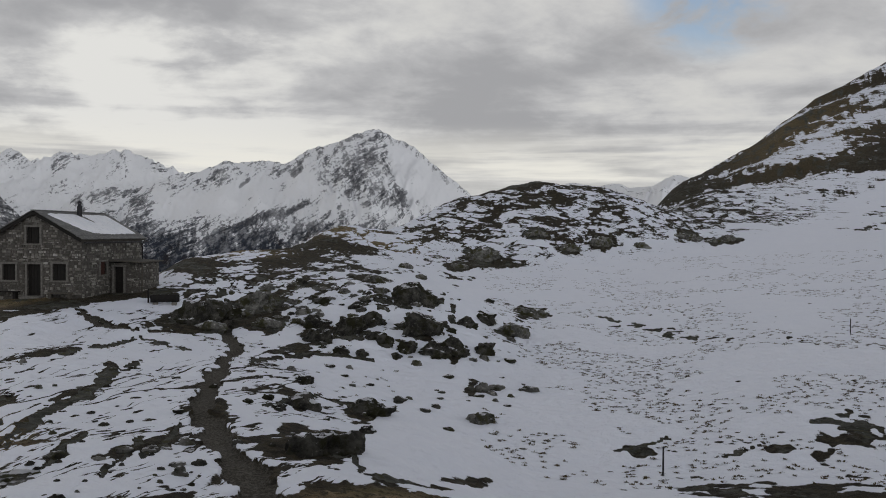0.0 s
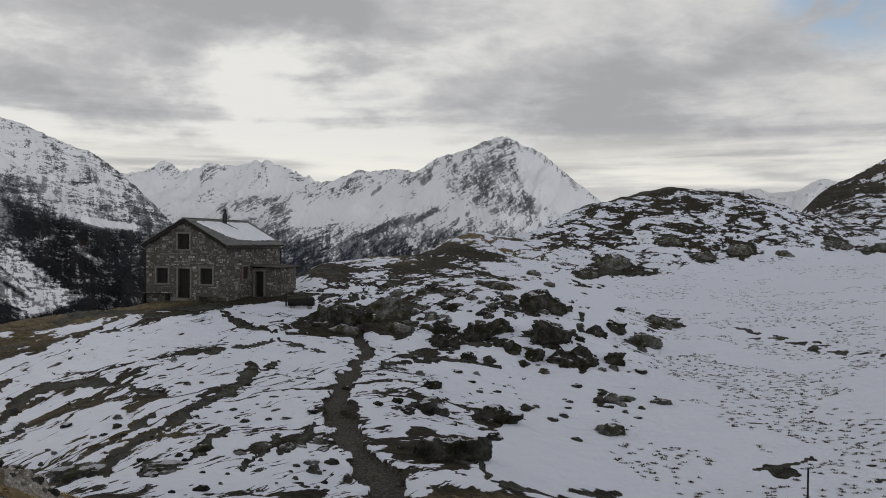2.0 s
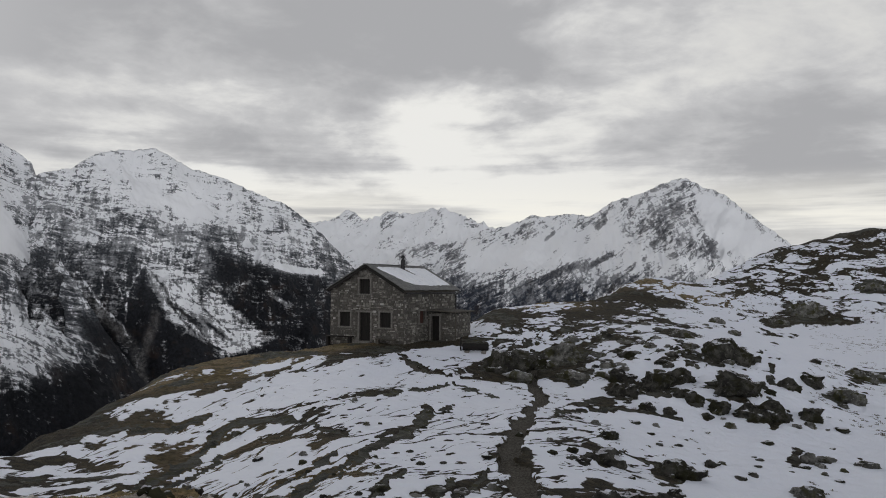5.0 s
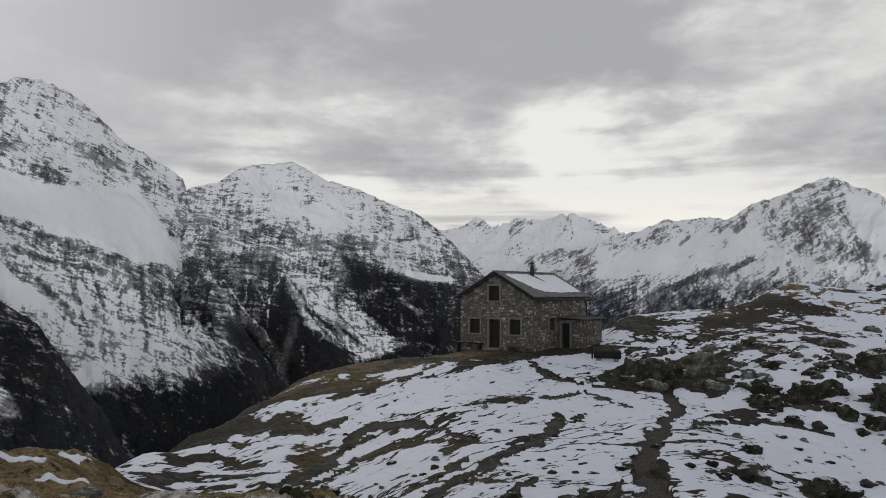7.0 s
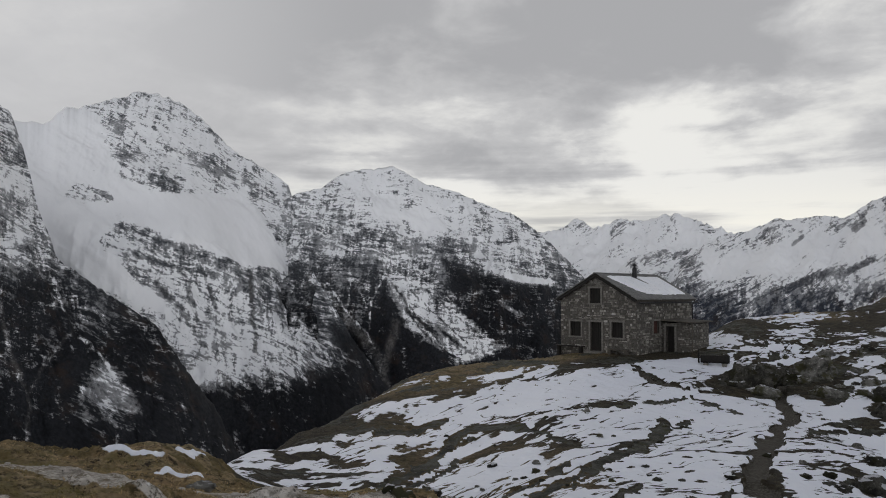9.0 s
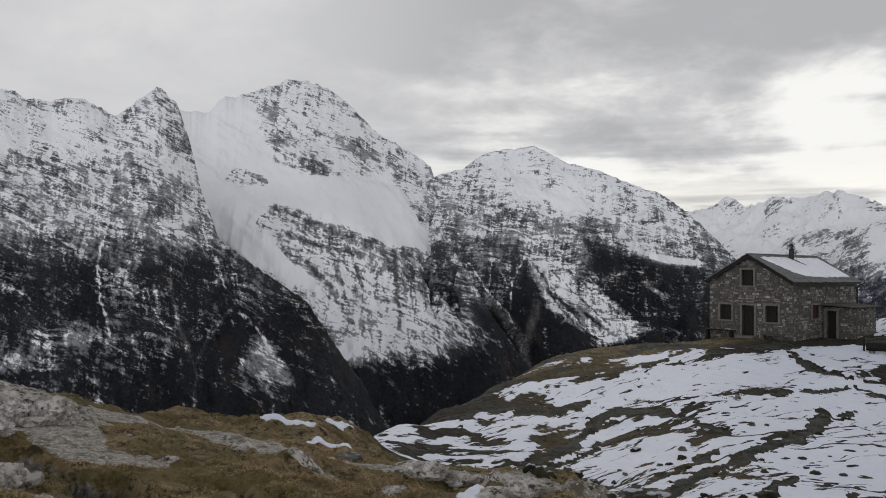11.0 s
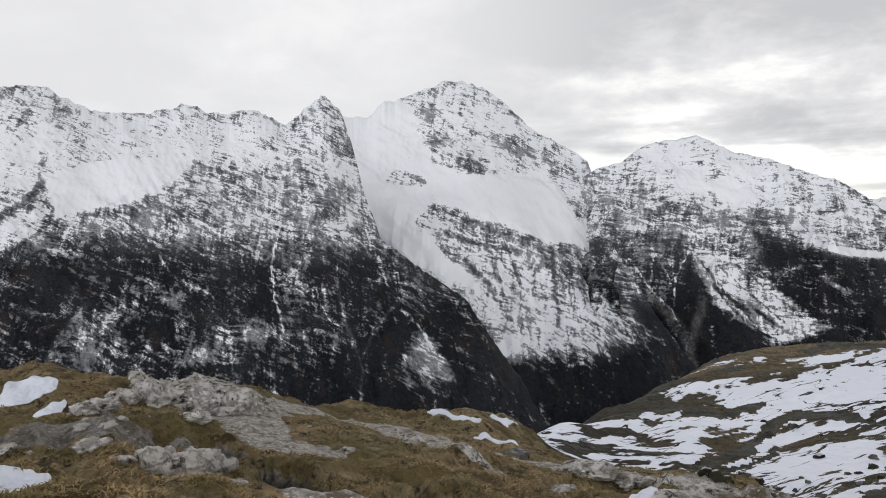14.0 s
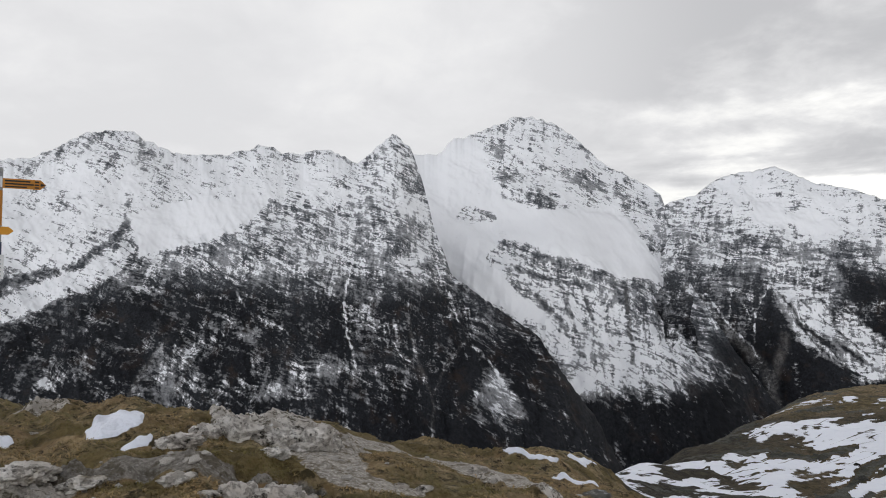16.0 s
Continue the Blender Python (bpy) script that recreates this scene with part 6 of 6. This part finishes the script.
def arrow_plate(x0, x1, tip, z0, z1, y):
    """A flat signboard with a pointed end."""
    bm = bmesh.new()
    ring = [(x0, z0), (x1, z0), (tip, (z0 + z1) / 2), (x1, z1), (x0, z1)]
    a = [bm.verts.new((x, y, z)) for x, z in ring]
    b = [bm.verts.new((x, y + 0.012, z)) for x, z in ring]
    bm.faces.new(a)
    bm.faces.new(b[::-1])
    for i in range(5):
        bm.faces.new((a[i], b[i], b[(i + 1) % 5], a[(i + 1) % 5]))
    return bm


def signpost():
    r, az = 11.5, 94.35
    x, y = -r * math.sin(radians(az)), r * math.cos(radians(az))
    g = float(height(x, y))
    s = thing("signpost", "hiking signpost with yellow arrow boards on a steel pole", "signpost", pose(x, y, g, 0, 0, az))
    lift = EYE.z - g

    def up(el):
        return lift + r * math.tan(radians(el))

    def out(a):
        return r * math.tan(radians(az - a - 0.45))

    part("pole", rod((0, 0, -0.4), (0, 0, up(8.3)), 0.035, None, 14), STEEL, s, "grey steel pole")
    part("pole_cap", rod((0, 0, up(8.3)), (0, 0, up(8.3) + 0.03), 0.04, 0.02, 14), STEEL, s)
    b = part("arrow_board", arrow_plate(out(93.75), out(91.62), out(91.3), up(7.14), up(7.75), -0.05), ORANGE, s, "amber arrow board with dark lines of writing")
    for k, (e0, e1, a1) in enumerate(((7.56, 7.66, 92.2), (7.38, 7.47, 92.0), (7.21, 7.29, 92.4))):
        part("text_bar", box(out(93.62), out(a1), -0.054, -0.0505, up(e0), up(e1)), INK, b)
        part("text_bar", box(out(91.95), out(91.7), -0.054, -0.0505, up(e0), up(e1)), INK, b)
    part("tip_mark", arrow_plate(out(91.62), out(91.55), out(91.28), up(7.36), up(7.52), -0.056), INK, b, "dark tip")
    part("name_plate", box(out(94.6), out(93.77), -0.05, -0.038, up(7.2), up(7.85)), WHITE, s, "white place plate")
    part("arrow_board", arrow_plate(out(94.4), out(93.35), out(93.05), up(4.22), up(4.72), -0.05), YELLOW, s, "short yellow arrow board")
    p = part("notice", box(out(95.0), out(93.55), -0.05, -0.03, up(1.45), up(2.95)), WHITE, s, "pale framed notice board")
    for k in range(5):
        part("text_bar", box(out(94.8), out(93.7), -0.054, -0.0505, up(1.6 + 0.25 * k), up(1.68 + 0.25 * k)), STEEL, p)
    part("notice_head", box(out(95.0), out(93.7), -0.05, -0.03, up(2.97), up(3.75)), BLUE, s, "dark blue plate")
    part("pole_band", rod((0, 0, up(4.8)), (0, 0, up(7.0)), 0.037, None, 14), ORANGE, s, "orange painted band")
    return s


signpost()


def trough():
    """A hollowed wooden water trough on stone blocks beside the hut."""
    p = spot(19.35, -5.05)
    t = thing("water_trough", "dark hollowed wooden water trough on stone blocks", "trough", pose(p.x, p.y, p.z + 0.02, 0, 0, 16))
    bm = bmesh.new()
    w, d, h = 0.85, 0.32, 0.55
    rings = []
    for k in range(13):
        x = -w + 2 * w * k / 12
        inner = 0 < k < 12
        ring = []
        for j in range(15):
            a = math.pi * (1 + j / 14)
            q = 1 + 0.03 * math.sin(3.1 * k + 1.7 * j)
            ring.append(bm.verts.new((x, d * q * math.cos(a), h + (h - 0.1) * q * math.sin(a))))
        for j in range(9):
            a = 2 * math.pi - math.pi * j / 8
            ring.append(bm.verts.new((x, (d - 0.07) * math.cos(a), h - 0.01 + ((h - 0.22) * math.sin(a) if inner else 0))))
        rings.append(ring)
    for p, q in zip(rings, rings[1:]):
        for j in range(24):
            bm.faces.new((p[j], q[j], q[(j + 1) % 24], p[(j + 1) % 24]))
    bm.faces.new(rings[0])
    bm.faces.new(rings[-1][::-1])
    part("basin", bm, DARK_WOOD, t)
    for sx in (-0.55, 0.55):
        part("block", box(sx - 0.15, sx + 0.15, -d - 0.02, d + 0.02, -0.3, 0.098), JAMB, t, bevel=0.03)
    part("spout_post", rod((-w - 0.12, 0.1, -0.3), (-w - 0.12, 0.1, 0.95), 0.06, 0.05), DARK_WOOD, t, "weathered spout post")
    part("spout", rod((-w - 0.1, 0.1, 0.82), (-w + 0.3, 0.05, 0.74), 0.03), GREY_WOOD, t)
    return t


trough()

# ---- rocks and grass of the moor ----
HUMP_ROCKS = [(81.6, -9.2, 2.6), (79.6, -9.6, 3.8), (77.4, -10.0, 4.8), (75.2, -10.3, 5.2), (73.2, -10.4, 2.4), (79.2, -13.9, 4.2), (77.0, -14.2, 4.6), (75.2, -14.3, 2.6)]
MOOR_ROCKS = [(77.0, -10.9, 2.6), (81.6, -13.2, 2.0), (83.2, -9.9, 3.4), (92.1, -8.4, 0.8), (89.3, -12.1, 3.5), (92.7, -11.4, 4.6), (83.4, -12.1, 2.8), (48.9, -15.0, 4.2), (46.3, -15.4, 3.4), (41.4, -16.0, 5.0), (43.9, -16.2, 3.4), (51.2, -15.9, 2.6), (62.5, -12.0, 1.6), (68.2, -13.0, 1.3), (66.6, -13.3, 1.5)]
SLOPE_ROCKS = [(54.5, -13.5, 2.5), (38.1, -17.0, 2.3), (33.6, -15.7, 4.2), (28.4, -15.7, 2.7), (36.2, -12.1, 0.5), (34.1, -11.3, 0.4), (37.3, -14.5, 1.0)]


def build_moor_rocks():
    rng = random.Random(5)
    for a, e, w in HUMP_ROCKS:
        boulder(rng, PALE_SHAPES, a, e, w, "large white-lichened rock hump in brown turf", "pale rocks on the moor", 0.62, 0.36, deep=0.8)
    for a, e, w in MOOR_ROCKS:
        boulder(rng, PALE_SHAPES, a, e, w, "pale lichen-covered rock bedded in brown turf", "pale rocks on the moor", 0.36, 0.36, deep=0.8)
    for line, many in ((GRAVEL[3:], 26), (HOLLOW, 22), (LOOP, 10)):
        for _ in range(many):
            k = rng.randrange(len(line) - 1)
            t = rng.random()
            az, r = (p + (q - p) * t for p, q in zip(line[k], line[k + 1]))
            az, r = az + rng.gauss(0, 1.2), r + rng.gauss(0, 0.35)
            s = 0.02 + 0.05 * rng.random() ** 3
            x, y = -r * math.sin(radians(az)), r * math.cos(radians(az))
            ob = new("stone", rng.choice(CHIP_SHAPES))
            ob.matrix_world = Matrix.Translation((x, y, float(height(x, y)) + s * 0.15)) @ Matrix.Rotation(rng.uniform(0, 6), 4, "Z") @ Matrix.Diagonal((s, s * 0.8, s * 0.5, 1))
            tagged(ob, "small pale stone lying on the gravel trail", "stone", "stones on the trail")
    for a, e, w in SLOPE_ROCKS:
        boulder(rng, GREY_SHAPES, a, e, w, "flat grey rock lying bare in the snow", "flat rocks on the slope", 0.35, 0.4)


build_moor_rocks()


def sample(field, x, y):
    """The nearest value of one of the ground's fields."""
    i = np.clip(np.searchsorted(AZ, np.degrees(np.arctan2(-x, y))), 0, len(AZ) - 1)
    j = np.clip(np.searchsorted(RANGE, np.hypot(x, y)), 0, len(RANGE) - 1)
    return ATTRS[field][i, j]


def blades(name, x, y, tall, wide, lean, mat, label, seed):
    """Many bent grass blades in one mesh: each two triangles long."""
    rng = np.random.RandomState(seed)
    n = len(x)
    z = height(x, y) - 0.015
    turn, bow = rng.uniform(0, 2 * np.pi, n), rng.uniform(0.3, 1.0, n) * lean
    h = tall * rng.uniform(0.5, 1.3, n)
    dx, dy = np.cos(turn), np.sin(turn)
    w = wide * rng.uniform(0.6, 1.4, n)
    pts = np.zeros((n, 5, 3))
    for k, (side, up, out) in enumerate(((-1, 0, 0), (1, 0, 0), (-0.7, 0.6, 0.35), (0.7, 0.6, 0.35), (0, 1, 1))):
        pts[:, k, 0] = x - dy * side * w + dx * bow * h * out
        pts[:, k, 1] = y + dx * side * w + dy * bow * h * out
        pts[:, k, 2] = z + h * up * (1 - 0.35 * bow * out)
    me = bpy.data.meshes.new(name)
    base = (np.arange(n) * 5)[:, None]
    faces = [tuple(f) for f in (base + [0, 1, 3, 2]).tolist()] + [tuple(f) for f in (base + [2, 3, 4]).tolist()]
    me.from_pydata(pts.reshape(-1, 3).tolist(), [], faces)
    me.materials.append(mat)
    return tagged(new(name, me), label, "grass", kind="stuff")


def grass_material(name, a, b, c):
    m, n = material(name)
    r = n.add("ShaderNodeNewGeometry").outputs["Random Per Island"]
    p = n.place()
    col = n.mix(n.ramp(r, 0.0, 1.0), a, b)
    col = n.mix(n.ramp(n.noise(p, 0.9, 4), 0.42, 0.62), col, c)
    n.surface(col, 0.8, specular=0.15)
    return m


def build_grass():
    rng = np.random.RandomState(3)
    n = 180000
    az, r = rng.uniform(30, 97, n), 4.2 * np.exp(rng.uniform(0, 1.35, n))
    x, y = -r * np.sin(np.radians(az)), r * np.cos(np.radians(az))
    ok = (sample("moor", x, y) > 0.6) & (sample("rock", x, y) < 0.5) & (sample("dirt", x, y) < 0.4) & (sample("snow", x, y) < 0.4) & (fbm(x / 0.5, y / 0.5, 3) > -0.1)
    blades("turf_grass", x[ok], y[ok], 0.055, 0.006, 2.2, grass_material("dry_grass", (0.13, 0.092, 0.039), (0.47, 0.33, 0.165), (0.17, 0.14, 0.052)), "short dry brown grass on the moor", 1)
    # tussocks that show through the snow of the bowl
    n = 6800
    az, r = rng.uniform(-31, -3, n), 23 * np.exp(rng.uniform(0, 1.55, n))
    x, y = -r * np.sin(np.radians(az)), r * np.cos(np.radians(az))
    ok = (sample("snow", x, y) > 0.7) & (fbm(x / 7, y / 7, 3) > -0.05) & (rng.uniform(0, 1, n) < np.clip((r - 19) / 22, 0.05, 1))
    x, y = x[ok], y[ok]
    az2, r2 = rng.uniform(3, 46, 300), 30 * np.exp(rng.uniform(0, 0.5, 300))
    x2, y2 = -r2 * np.sin(np.radians(az2)), r2 * np.cos(np.radians(az2))
    ok = (sample("snow", x2, y2) > 0.6) & (sample("moor", x2, y2) < 0.9) & (fbm(x2 / 4, y2 / 4, 3) > -0.05)
    x, y = np.r_[x, x2[ok]], np.r_[y, y2[ok]]
    many = 14
    s = 0.015 + 0.0011 * np.repeat(np.hypot(x, y), many)
    bx, by = np.repeat(x, many) + rng.normal(0, 0.9, len(s)) * s, np.repeat(y, many) + rng.normal(0, 0.6, len(s)) * s
    blades("snow_tussocks", bx, by, 0.075, 0.02, 1.7, grass_material("wet_grass", (0.05, 0.036, 0.018), (0.13, 0.09, 0.045), (0.06, 0.05, 0.025)), "dark grass tufts showing through the snow", 2)


build_grass()
